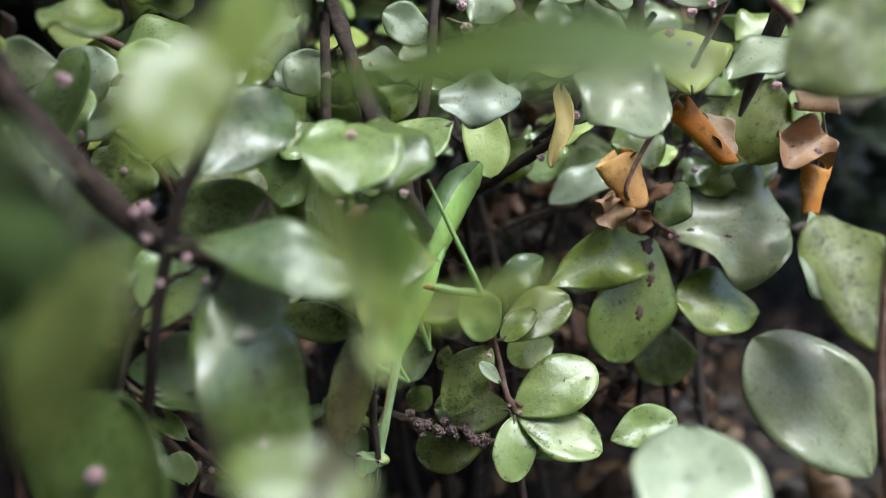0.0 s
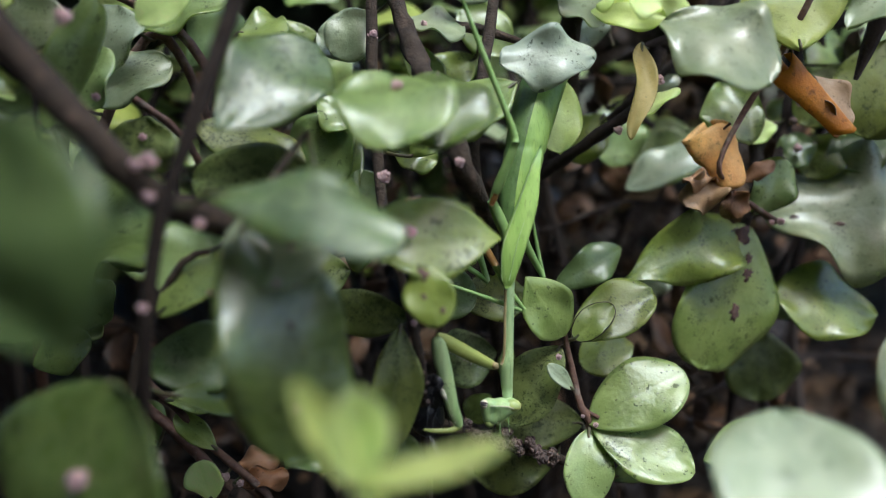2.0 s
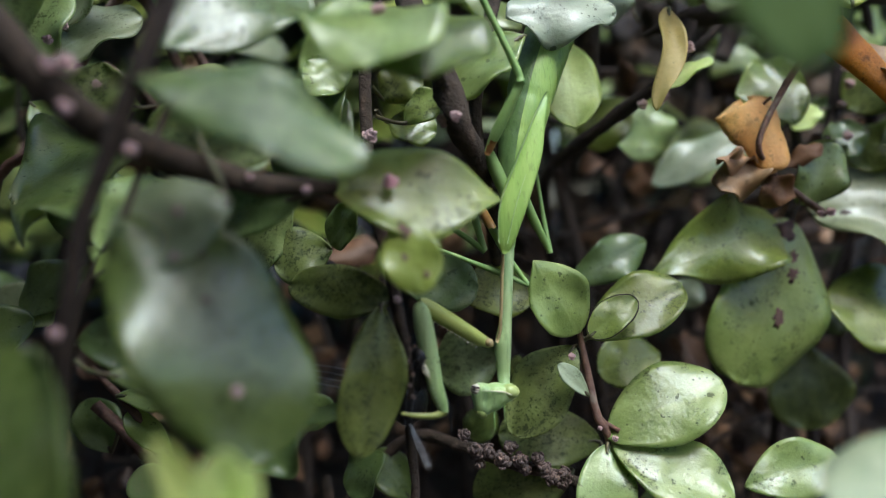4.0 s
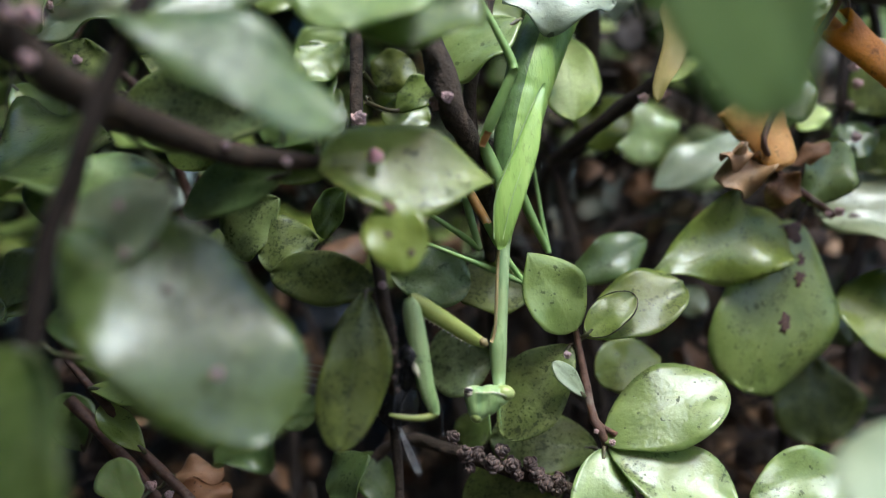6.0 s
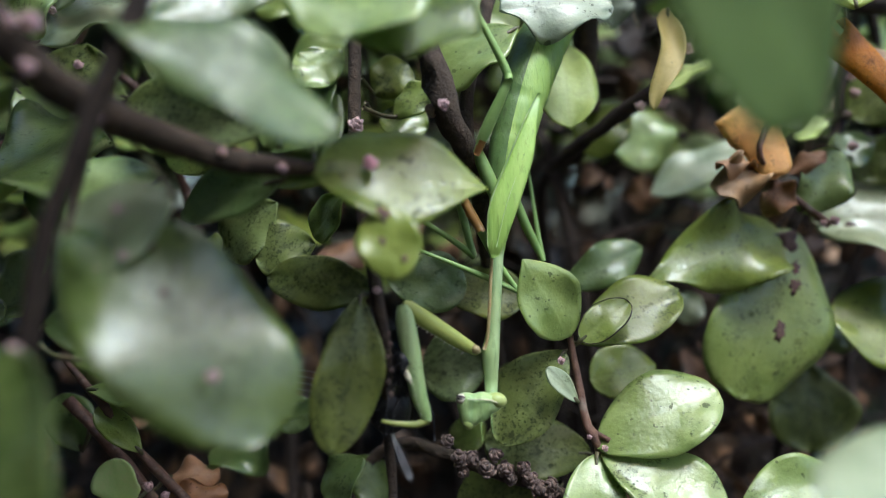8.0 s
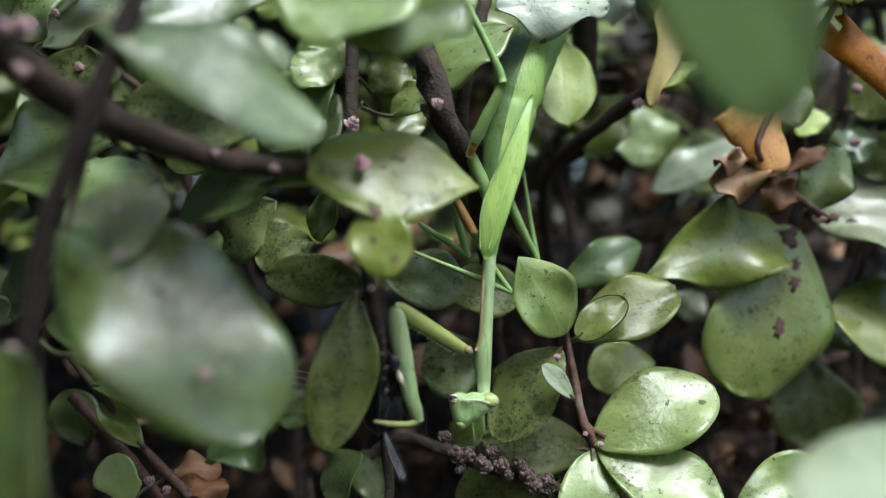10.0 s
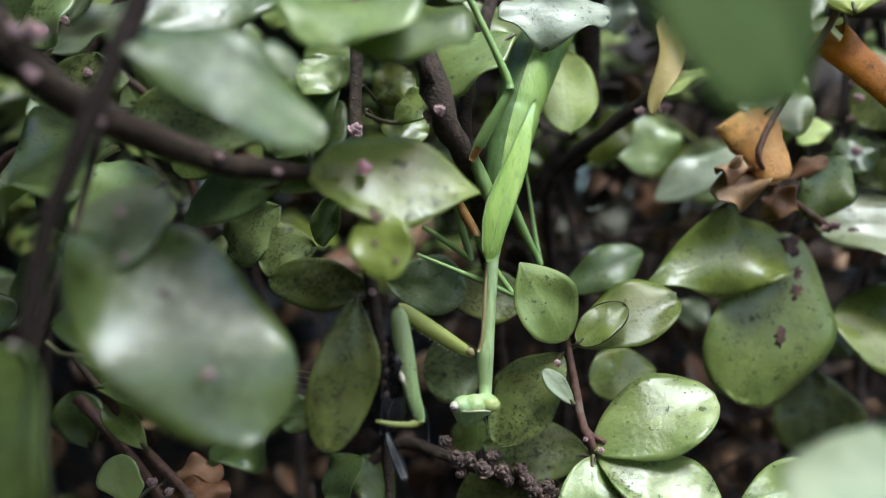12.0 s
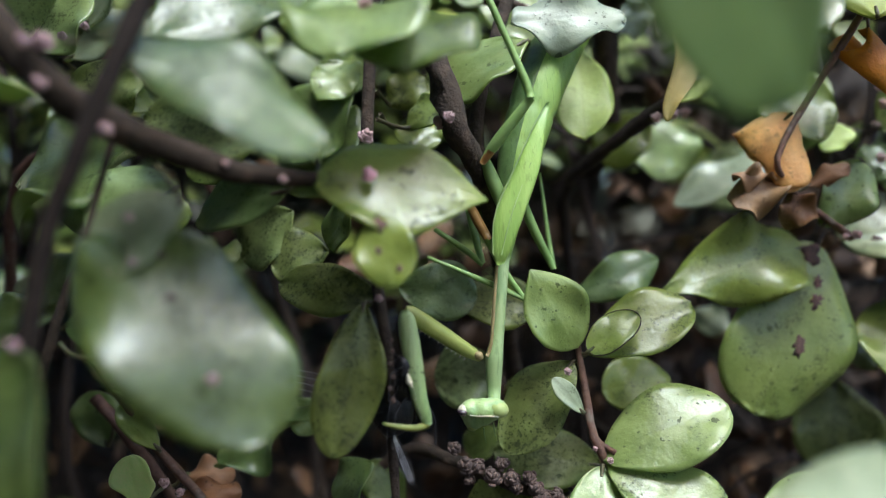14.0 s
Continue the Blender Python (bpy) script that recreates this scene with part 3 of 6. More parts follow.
leaf(near_branch, (-0.0162, 0.098, 0.1625), (-0.0178, 0.099, 0.169), 0.0019, 0, "young", stalk=(-0.0154, 0.094, 0.1602), seed=6)
bud(near_branch, (-0.0186, 0.0905, 0.1598), 0.0015, 7)
bud(near_branch, (-0.0082, 0.0935, 0.1602), 0.0026, 8, "scale")
bud(near_branch, (-0.025, 0.0885, 0.1613), 0.0013, 9)
bud(near_branch, (-0.0411, 0.0745, 0.172), 0.0019, 10)
bud(near_branch, (-0.0365, 0.0813, 0.1643), 0.0023, 11)
bud(near_branch, (-0.0404, 0.0762, 0.1678), 0.0022, 12)
bud(near_branch, (-0.0406, 0.0767, 0.1724), 0.0029, 13)
bud(near_branch, (-0.0517, 0.081, 0.1799), 0.0029, 14)
bud(near_branch, (-0.0511, 0.0811, 0.1817), 0.0025, 15)

hung_rest = hung_leaf.matrix_basis.copy()

near_stem = branch((-0.105, 0.085, 0), "thin dark shrub stem close by, with large leaves")
tube("stem", near_stem, [(-0.105, 0.085, -0.004, 0.0018), (-0.085, 0.09, 0.05, 0.0014), (-0.0622, 0.1, 0.114, 0.0007), (-0.0555, 0.1, 0.1309, 0.0007), (-0.0511, 0.1, 0.1457, 0.0007), (-0.044, 0.099, 0.1566, 0.0006), (-0.0401, 0.1, 0.1582, 0.0004)], "bark", 8, 0.004, 0.3, 17)
leaf(near_stem, (-0.038, 0.105, 0.16), (-0.0489, 0.1, 0.153), 0.0151, 0, "green", stalk=(-0.0401, 0.1, 0.1582), seed=18, fat=0.5)
low_leaf = leaf(near_stem, (-0.0444, 0.068, 0.1474), (-0.0494, 0.0628, 0.1274), 0.0285, 24, "sheen", seed=19, fat=0.5, q=0.5)
leaf(near_stem, (-0.048, 0.0974, 0.149), (-0.0367, 0.1008, 0.1571), 0.0091, -16, "green", stalk=(-0.0486, 0.0996, 0.1495), seed=20)
leaf(near_stem, (-0.0525, 0.1017, 0.1399), (-0.0354, 0.1059, 0.1398), 0.0121, 5, "dark", stalk=(-0.0528, 0.1, 0.14), seed=21)
leaf(near_stem, (-0.0466, 0.097, 0.1362), (-0.0355, 0.1059, 0.1305), 0.0064, -20, "dark", stalk=(-0.0519, 0.0994, 0.1378), seed=22)
bud(near_stem, (-0.0373, 0.089, 0.1533), 0.0016, 23)
bud(near_stem, (-0.036, 0.095, 0.1574), 0.0021, 24)
bud(near_stem, (-0.0467, 0.0628, 0.1373), 0.0032, 25)
bud(near_stem, (-0.0534, 0.0877, 0.1915), 0.0032, 26)

low_rest = low_leaf.matrix_basis.copy()

broad_shoot = branch((-0.02722, 0.07654, 0.14276), "single broad leaf on a dark shoot close by")
tube("stem", broad_shoot, [(-0.0393, 0.08844, 0.16699, 0.00045), (-0.03972, 0.0842, 0.15721, 0.00045), (-0.03904, 0.08037, 0.15194, 0.00035)], "bark", 8, 0.004, 0.3, 28)
leaf(broad_shoot, (-0.03904, 0.08037, 0.15194), (-0.01609, 0.07808, 0.13179), 0.0180, -9, "sheen", seed=29, label="large glossy leaf with a bud on it", fat=0.54, q=0.5, point=-0.1, sway=0.02, bend=0.13, cup=-0.09, wave=0.06, lump=0.05, galls=((0.3, 0.5, 0.0007), (0.45, 0.2, 0.0006)))
leaf(broad_shoot, (-0.0285, 0.08164, 0.1561), (-0.03972, 0.08037, 0.14786), 0.0115, 6, "pale", stalk=(-0.0393, 0.08844, 0.16699), seed=31, fat=0.55)
bud(broad_shoot, (-0.02127, 0.07383, 0.13792), 0.0016, 30)
bud(broad_shoot, (-0.03266, 0.07782, 0.15407), 0.0014, 31)
bud(broad_shoot, (-0.03462, 0.07782, 0.14811), 0.0013, 32)
bud(broad_shoot, (-0.03139, 0.07697, 0.1493), 0.0012, 33)

left_branch = branch((-0.11, 0.17, 0), "leafy shrub branch with pale upper leaves")
tube("stem", left_branch, [(-0.11, 0.17, -0.004, 0.002), (-0.1, 0.165, 0.1, 0.0016), (-0.0842, 0.137, 0.158, 0.001), (-0.0713, 0.1331, 0.1713, 0.001), (-0.056, 0.1358, 0.1971, 0.001), (-0.0439, 0.1413, 0.1666, 0.0007)], "twig", 8, 0.004, 0.3, 32)
tube("stem", left_branch, [(-0.0667, 0.1375, 0.2062, 0.0009), (-0.0537, 0.136, 0.1992, 0.001), (-0.0472, 0.1346, 0.1907, 0.001), (-0.0444, 0.1386, 0.1838, 0.0009)], "twig", 8, 0.004, 0.3, 33)
tube("stem", left_branch, [(-0.0655, 0.1449, 0.186, 0.0008), (-0.0541, 0.1431, 0.1763, 0.0008), (-0.0489, 0.1505, 0.1576, 0.0009)], "twig", 8, 0.004, 0.3, 34)
leaf(left_branch, (-0.0634, 0.1249, 0.1882), (-0.0603, 0.1265, 0.201), 0.0167, -15, "pale", stalk=(-0.0628, 0.1308, 0.1871), seed=35, bend=0.05, wave=0.05)
leaf(left_branch, (-0.0667, 0.1243, 0.1826), (-0.0514, 0.1267, 0.1907), 0.0146, -12, "pale", stalk=(-0.0661, 0.1302, 0.1816), seed=36, bend=0.05, wave=0.05)
leaf(left_branch, (-0.0635, 0.1159, 0.1962), (-0.0773, 0.1166, 0.1967), 0.0106, -20, "pale", seed=37, bend=0.05, wave=0.05)
leaf(left_branch, (-0.0546, 0.133, 0.1762), (-0.065, 0.1337, 0.1782), 0.0080, 0, "green", stalk=(-0.0508, 0.1371, 0.1784), seed=38, bend=0.05, wave=0.05)
leaf(left_branch, (-0.0586, 0.1309, 0.1973), (-0.0408, 0.1309, 0.2032), 0.0152, -15, "green", stalk=(-0.0568, 0.1357, 0.1957), seed=39, bend=0.05, wave=0.05)
leaf(left_branch, (-0.0748, 0.1399, 0.1448), (-0.086, 0.1393, 0.137), 0.0079, -15, "pale", seed=40, bend=0.05, wave=0.05)
leaf(left_branch, (-0.0345, 0.0878, 0.177), (-0.0216, 0.105, 0.1895), 0.0153, 16, "sheen", seed=41, bend=0.05, wave=0.05)
leaf(left_branch, (-0.0185, 0.1319, 0.1807), (-0.0301, 0.1307, 0.1672), 0.0148, 0, "dark", seed=42, bend=0.05, wave=0.05)
leaf(left_branch, (-0.0517, 0.1113, 0.1799), (-0.053, 0.1101, 0.1704), 0.0138, 0, "spot", seed=43, bend=0.05, wave=0.05)
leaf(left_branch, (-0.0591, 0.1184, 0.1919), (-0.067, 0.1175, 0.1828), 0.0105, -5, "green", seed=44, bend=0.05, wave=0.05)
leaf(left_branch, (-0.0661, 0.1067, 0.1784), (-0.0573, 0.1091, 0.1986), 0.0074, 20, "green", seed=45, bend=0.05, wave=0.05)
leaf(left_branch, (-0.0418, 0.1085, 0.1993), (-0.051, 0.1083, 0.1949), 0.0060, -20, "young", seed=46, bend=0.05, wave=0.05)
leaf(left_branch, (-0.0287, 0.1143, 0.1727), (-0.04, 0.1133, 0.162), 0.0104, -10, "green", seed=47, bend=0.05, wave=0.05)
leaf(left_branch, (-0.0455, 0.1162, 0.1785), (-0.0270, 0.1193, 0.1700), 0.0138, -16, "spot", seed=48, bend=0.05, wave=0.05)
leaf(left_branch, (-0.0523, 0.145, 0.1914), (-0.0425, 0.1461, 0.2028), 0.0154, -10, "dark", stalk=(-0.0529, 0.1392, 0.1902), seed=49, bend=0.05, wave=0.05)
leaf(left_branch, (-0.0405, 0.1351, 0.1966), (-0.0306, 0.1346, 0.1968), 0.0149, -20, "gloss", stalk=(-0.0453, 0.1348, 0.1929), seed=50, bend=0.05, wave=0.05)
leaf(left_branch, (-0.0523, 0.1203, 0.1576), (-0.0606, 0.1203, 0.1548), 0.0082, 0, "spot", seed=51, bend=0.05, wave=0.05)
leaf(left_branch, (-0.0521, 0.1301, 0.1553), (-0.0465, 0.1301, 0.1573), 0.0075, 0, "green", seed=52, bend=0.05, wave=0.05)
leaf(left_branch, (-0.064, 0.12, 0.1642), (-0.0534, 0.12, 0.1549), 0.0134, 0, "dark", seed=53, bend=0.05, wave=0.05)
leaf(left_branch, (-0.0722, 0.13, 0.1769), (-0.0645, 0.13, 0.1702), 0.0088, 0, "green", stalk=(-0.0693, 0.1335, 0.1748), seed=54, bend=0.05, wave=0.05)
leaf(left_branch, (-0.0495, 0.115, 0.1662), (-0.0663, 0.112, 0.1592), 0.0435, 28, "dark", seed=55, bend=0.05, wave=0.05)
leaf(left_branch, (-0.0748, 0.1291, 0.1396), (-0.0667, 0.13, 0.1492), 0.0089, 0, "dark", seed=56, bend=0.05, wave=0.05)
leaf(left_branch, (-0.0779, 0.1186, 0.136), (-0.0674, 0.1188, 0.1407), 0.0090, 0, "dark", seed=57, bend=0.05, wave=0.05)
leaf(left_branch, (-0.0751, 0.13, 0.1386), (-0.0693, 0.13, 0.1424), 0.0081, -10, "green", seed=58, bend=0.05, wave=0.05)
leaf(left_branch, (-0.0771, 0.1113, 0.2077), (-0.0714, 0.1112, 0.2091), 0.0080, -10, "green", seed=59, bend=0.05, wave=0.05)
leaf(left_branch, (-0.0779, 0.1103, 0.2), (-0.0707, 0.1098, 0.1989), 0.0064, -10, "yellow", seed=60, bend=0.05, wave=0.05)
leaf(left_branch, (-0.061, 0.1, 0.2044), (-0.0477, 0.0989, 0.2013), 0.0147, -30, "gloss", seed=61, bend=0.05, wave=0.05)
bud(left_branch, (-0.0627, 0.1228, 0.1879), 0.0020, 21)
bud(left_branch, (-0.0601, 0.1122, 0.1833), 0.0019, 22)
bud(left_branch, (-0.0523, 0.1108, 0.1762), 0.0019, 23)
bud(left_branch, (-0.0692, 0.0999, 0.2013), 0.0033, 24)

mid_stem = branch((-0.02, 0.14, 0), "dark shrub stem beside the mantis, with sooty leaves")
tube("stem", mid_stem, [(-0.02, 0.14, -0.004, 0.0022), (-0.012, 0.13, 0.08, 0.0016), (-0.0069, 0.112, 0.1097, 0.0007), (-0.0073, 0.11, 0.1242, 0.0008), (-0.0073, 0.106, 0.1345, 0.0009), (-0.0086, 0.104, 0.1443, 0.0008), (-0.0103, 0.108, 0.1517, 0.0009), (-0.0132, 0.118, 0.164, 0.001), (-0.0141, 0.124, 0.1848, 0.0011), (-0.0138, 0.13, 0.2075, 0.0011)], "bark", 8, 0.004, 0.3, 67)
tube("stem", mid_stem, [(0.02, 0.19, -0.004, 0.003), (0.018, 0.185, 0.06, 0.0026), (0.0145, 0.17, 0.0888, 0.0016), (0.0106, 0.15, 0.1302, 0.0015), (0.0068, 0.125, 0.1556, 0.0014), (0.0045, 0.117, 0.1634, 0.0016), (0.0013, 0.112, 0.1695, 0.0019), (-0.0005, 0.112, 0.1748, 0.0021), (-0.0039, 0.115, 0.1827, 0.0019), (-0.009, 0.13, 0.1999, 0.0018), (-0.0138, 0.14, 0.2181, 0.0015)], "bark", 8, 0.002, 0.6, 68)
tube("stem", mid_stem, [(0.0048, 0.12, 0.1633, 0.001), (0.0037, 0.121, 0.1715, 0.0012), (0.0049, 0.123, 0.1791, 0.0012), (0.0082, 0.13, 0.1941, 0.0011), (0.012, 0.14, 0.2161, 0.001)], "bark", 8, 0.004, 0.5, 69)
tube("stem", mid_stem, [(-0.0074, 0.137, 0.1979, 0.0003), (0.0063, 0.1361, 0.1964, 0.0011), (0.0218, 0.1347, 0.1911, 0.0003)], "bark", 8, 0.004, 0.3, 70)
tube("stem", mid_stem, [(0.0328, 0.1486, 0.2228, 0.0023), (0.03, 0.1464, 0.2058, 0.0024), (0.0267, 0.1449, 0.1941, 0.0023), (0.0294, 0.1527, 0.1779, 0.0017)], "bark", 8, 0.004, 0.6, 71)
leaf(mid_stem, (-0.0265, 0.124, 0.1576), (-0.0358, 0.126, 0.1494), 0.0108, 0, "spot", seed=72, bend=0.05, wave=0.04)
leaf(mid_stem, (-0.0198, 0.121, 0.151), (-0.0295, 0.122, 0.1492), 0.0098, 0, "spot", seed=73, bend=0.05, wave=0.04)
leaf(mid_stem, (-0.0094, 0.105, 0.1445), (-0.0255, 0.113, 0.1463), 0.0076, -12, "spot", seed=74, bend=0.05, wave=0.04, fat=0.5)
leaf(mid_stem, (-0.0107, 0.1035, 0.144), (-0.0141, 0.1, 0.1234), 0.0091, -25, "spot", stalk=(-0.0086, 0.104, 0.1443), seed=75, bend=0.05, wave=0.04, fat=0.55, q=0.5, cup=0.05)
leaf(mid_stem, (-0.0071, 0.0920, 0.1556), (-0.0047, 0.0896, 0.1470), 0.0074, 6, "green", seed=76, bend=0.03, wave=0.03, cup=0.02, lump=0.02, fat=0.5, q=0.55, galls=((0.2, 0, 0.0010), (0.5, -0.2, 0.0006), (0.7, 0.4, 0.0005)))
leaf(mid_stem, (-0.0087, 0.125, 0.1455), (0.0043, 0.127, 0.144), 0.0098, 22, "dark", seed=77, bend=0.05, wave=0.04)
leaf(mid_stem, (0.0158, 0.131, 0.1424), (0.0017, 0.13, 0.1426), 0.0101, 0, "spot", stalk=(0.0109, 0.1337, 0.1443), seed=78, bend=0.05, wave=0.04)
leaf(mid_stem, (0.0087, 0.134, 0.1304), (-0.0032, 0.134, 0.1289), 0.0123, 0, "spot", seed=79, bend=0.05, wave=0.04, q=0.5)
leaf(mid_stem, (-0.0102, 0.1, 0.1845), (-0.0101, 0.083, 0.1734), 0.0178, 0, "green", seed=80, bend=0.08, wave=0.04, q=0.42, fat=0.52)
leaf(mid_stem, (-0.003, 0.105, 0.185), (-0.004, 0.0895, 0.173), 0.0165, 0, "dark", stalk=(-0.0032, 0.1106, 0.1828), seed=81, bend=0.08, wave=0.04, q=0.45)
leaf(mid_stem, (0.0115, 0.117, 0.1841), (-0.0007, 0.118, 0.1756), 0.0123, 12, "green", stalk=(0.0078, 0.1215, 0.1828), seed=82, bend=0.08, wave=0.04)
leaf(mid_stem, (-0.0114, 0.13, 0.1764), (-0.0059, 0.13, 0.1817), 0.0088, 0, "spot", stalk=(-0.0131, 0.1245, 0.178), seed=83, bend=0.05, wave=0.04)
leaf(mid_stem, (-0.0077, 0.125, 0.1717), (-0.0022, 0.125, 0.1768), 0.0056, 0, "green", stalk=(-0.0124, 0.1214, 0.1726), seed=84, bend=0.05, wave=0.04)
leaf(mid_stem, (-0.016, 0.1367, 0.1931), (-0.0252, 0.1377, 0.1968), 0.0091, -15, "pale", stalk=(-0.0108, 0.1369, 0.196), seed=85, bend=0.05, wave=0.04)
leaf(mid_stem, (-0.0078, 0.1364, 0.1938), (-0.0013, 0.1348, 0.1839), 0.0074, 0, "green", stalk=(-0.0073, 0.137, 0.1979), seed=86, bend=0.05, wave=0.04)
leaf(mid_stem, (0.0071, 0.1456, 0.1918), (-0.0023, 0.1452, 0.1861), 0.0095, -10, "green", stalk=(0.0074, 0.1401, 0.1942), seed=87, bend=0.05, wave=0.04)
leaf(mid_stem, (-0.0074, 0.1337, 0.1982), (0.004, 0.1328, 0.1951), 0.0132, -30, "pale", stalk=(-0.0072, 0.137, 0.1979), seed=88, bend=0.05, wave=0.04)
leaf(mid_stem, (-0.0137, 0.1342, 0.1995), (-0.0225, 0.1336, 0.1921), 0.0100, -15, "pale", stalk=(-0.0096, 0.1313, 0.2022), seed=89, bend=0.05, wave=0.04)
leaf(mid_stem, (-0.0262, 0.1446, 0.1976), (-0.0357, 0.1448, 0.1955), 0.0076, -20, "gloss", seed=90, bend=0.05, wave=0.04)
leaf(mid_stem, (-0.0138, 0.13, 0.1597), (-0.0186, 0.13, 0.1692), 0.0068, 0, "dark", seed=91, bend=0.05, wave=0.04)
leaf(mid_stem, (-0.018, 0.1346, 0.177), (-0.0296, 0.1329, 0.1611), 0.0162, 0, "dark", seed=92, bend=0.05, wave=0.04)
leaf(mid_stem, (-0.0247, 0.1307, 0.1834), (-0.0181, 0.1297, 0.1785), 0.0104, 0, "green", seed=93, bend=0.05, wave=0.04)
leaf(mid_stem, (-0.0106, 0.1305, 0.1726), (-0.0024, 0.1298, 0.1706), 0.0077, 0, "green", stalk=(-0.0124, 0.125, 0.1741), seed=94, bend=0.05, wave=0.04)
leaf(mid_stem, (-0.02, 0.1539, 0.1939), (-0.0279, 0.1529, 0.183), 0.0104, -10, "green", seed=95, bend=0.05, wave=0.04)
leaf(mid_stem, (0.0191, 0.1369, 0.2061), (0.0268, 0.1375, 0.2134), 0.0151, -20, "pale", stalk=(0.0132, 0.1364, 0.2073), seed=96, bend=0.05, wave=0.04)
leaf(mid_stem, (0.0148, 0.1452, 0.1917), (0.0044, 0.1471, 0.2024), 0.0112, -10, "green", stalk=(0.0146, 0.1393, 0.1928), seed=0, bend=0.05, wave=0.04)
leaf(mid_stem, (0.0102, 0.1368, 0.2025), (-0.001, 0.133, 0.2082), 0.0089, -25, "pale", stalk=(0.0099, 0.1344, 0.2037), seed=1, bend=0.05, wave=0.04)
leaf(mid_stem, (-0.0147, 0.115, 0.1586), (-0.0198, 0.12, 0.1519), 0.0062, 0, "dark", stalk=(-0.0122, 0.1144, 0.1596), seed=2, bend=0.05, wave=0.04)
leaf(mid_stem, (-0.039, 0.125, 0.151), (-0.0358, 0.125, 0.1501), 0.0041, 0, "green", seed=3, bend=0.05, wave=0.04)
leaf(mid_stem, (0.0236, 0.1416, 0.2053), (0.0337, 0.14, 0.1975), 0.0186, -25, "pale", stalk=(0.0281, 0.1452, 0.2037), seed=4, bend=0.05, wave=0.04)
leaf(mid_stem, (0.0456, 0.146, 0.2081), (0.0364, 0.1466, 0.2096), 0.0085, -20, "pale", seed=5, bend=0.05, wave=0.04)
bud(mid_stem, (-0.0001, 0.108, 0.1704), 0.0024, 21)
bud(mid_stem, (-0.01, 0.0945, 0.1822), 0.0024, 22)
bud(mid_stem, (-0.0065, 0.0975, 0.155), 0.0019, 23)
bud(mid_stem, (-0.0084, 0.102, 0.1447), 0.0015, 24)
bud(mid_stem, (-0.0088, 0.1321, 0.1984), 0.0032, 25)
bud(mid_stem, (-0.004, 0.1316, 0.1965), 0.0019, 26)
bud(mid_stem, (-0.013, 0.1129, 0.1678), 0.0033, 27)
bud(mid_stem, (-0.0006, 0.1127, 0.1705), 0.0031, 28)
bud(mid_stem, (0.0171, 0.1316, 0.204), 0.0036, 29)
bud(mid_stem, (0.0167, 0.1323, 0.2091), 0.0032, 30)
bud(mid_stem, (-0.0141, 0.1266, 0.194), 0.0026, 31)
bud(mid_stem, (-0.0071, 0.105, 0.1389), 0.0010, 32, kind="oldbud")
bud(mid_stem, (-0.0066, 0.105, 0.1372), 0.0010, 33, kind="oldbud")
bud(mid_stem, (-0.0071, 0.105, 0.1355), 0.0010, 34, kind="oldbud")
bud(mid_stem, (-0.0066, 0.105, 0.1338), 0.0010, 35, kind="oldbud")
bud(mid_stem, (-0.0071, 0.105, 0.1321), 0.0010, 36, kind="oldbud")
bud(mid_stem, (-0.0066, 0.105, 0.1304), 0.0010, 37, kind="oldbud")

top_branch = branch((0.03, 0.21, 0), "shrub twig with pale crumpled and yellowing leaves")
tube("stem", top_branch, [(0.03, 0.21, -0.004, 0.0026), (0.03, 0.205, 0.08, 0.0022), (0.0302, 0.19, 0.0816, 0.0013), (0.0266, 0.18, 0.1289, 0.0012), (0.0214, 0.165, 0.1635, 0.0011), (0.0263, 0.158, 0.1685, 0.0012), (0.0336, 0.154, 0.1745, 0.0011), (0.0448, 0.15, 0.1844, 0.001), (0.0559, 0.15, 0.1943, 0.0009), (0.068, 0.15, 0.2098, 0.0009)], "black", 8, 0.004, 0.3, 121)
tube("stem", top_branch, [(0.0384, 0.149, 0.1907, 0.0003), (0.0466, 0.1439, 0.193, 0.002), (0.0585, 0.1435, 0.1948, 0.0024), (0.0705, 0.1433, 0.1972, 0.0023), (0.0943, 0.1525, 0.1988, 0.002)], "black", 8, 0.004, 0.3, 122)
tube("stem", top_branch, [(0.0595, 0.1629, 0.1887, 0.0018), (0.0657, 0.1646, 0.2032, 0.0018), (0.0737, 0.1672, 0.2249, 0.0018)], "black", 8, 0.004, 0.3, 123)
tube("stem", top_branch, [(0.0658, 0.1572, 0.223, 0.0013), (0.0667, 0.1543, 0.2022, 0.0014), (0.0687, 0.1517, 0.1841, 0.0013), (0.07, 0.1493, 0.1674, 0.001)], "black", 8, 0.004, 0.3, 124)
leaf(top_branch, (0.0362, 0.1119, 0.1935), (0.0500, 0.1012, 0.1815), 0.0190, -4, "pale", seed=28, bend=0.12, wave=0.07, sway=0.12, q=0.42, fat=0.56)
leaf(top_branch, (0.0257, 0.1161, 0.1971), (0.0357, 0.1113, 0.1953), 0.0073, -20, "young", seed=29, bend=0.15, wave=0.2, q=0.4)
leaf(top_branch, (0.0275, 0.1235, 0.1893), (0.0090, 0.1200, 0.1878), 0.0105, -14, "ash", seed=30, bend=0.05, wave=0.2, q=0.4, twist=0.15)
leaf(top_branch, (0.0376, 0.1523, 0.1995), (0.0235, 0.1488, 0.1936), 0.0073, -20, "ash", stalk=(0.0381, 0.1502, 0.194), seed=31, bend=0.05, wave=0.3, q=0.4)
leaf(top_branch, (0.0268, 0.1245, 0.1974), (0.0393, 0.1197, 0.1951), 0.0062, 20, "young", seed=33, bend=0.05, wave=0.1)
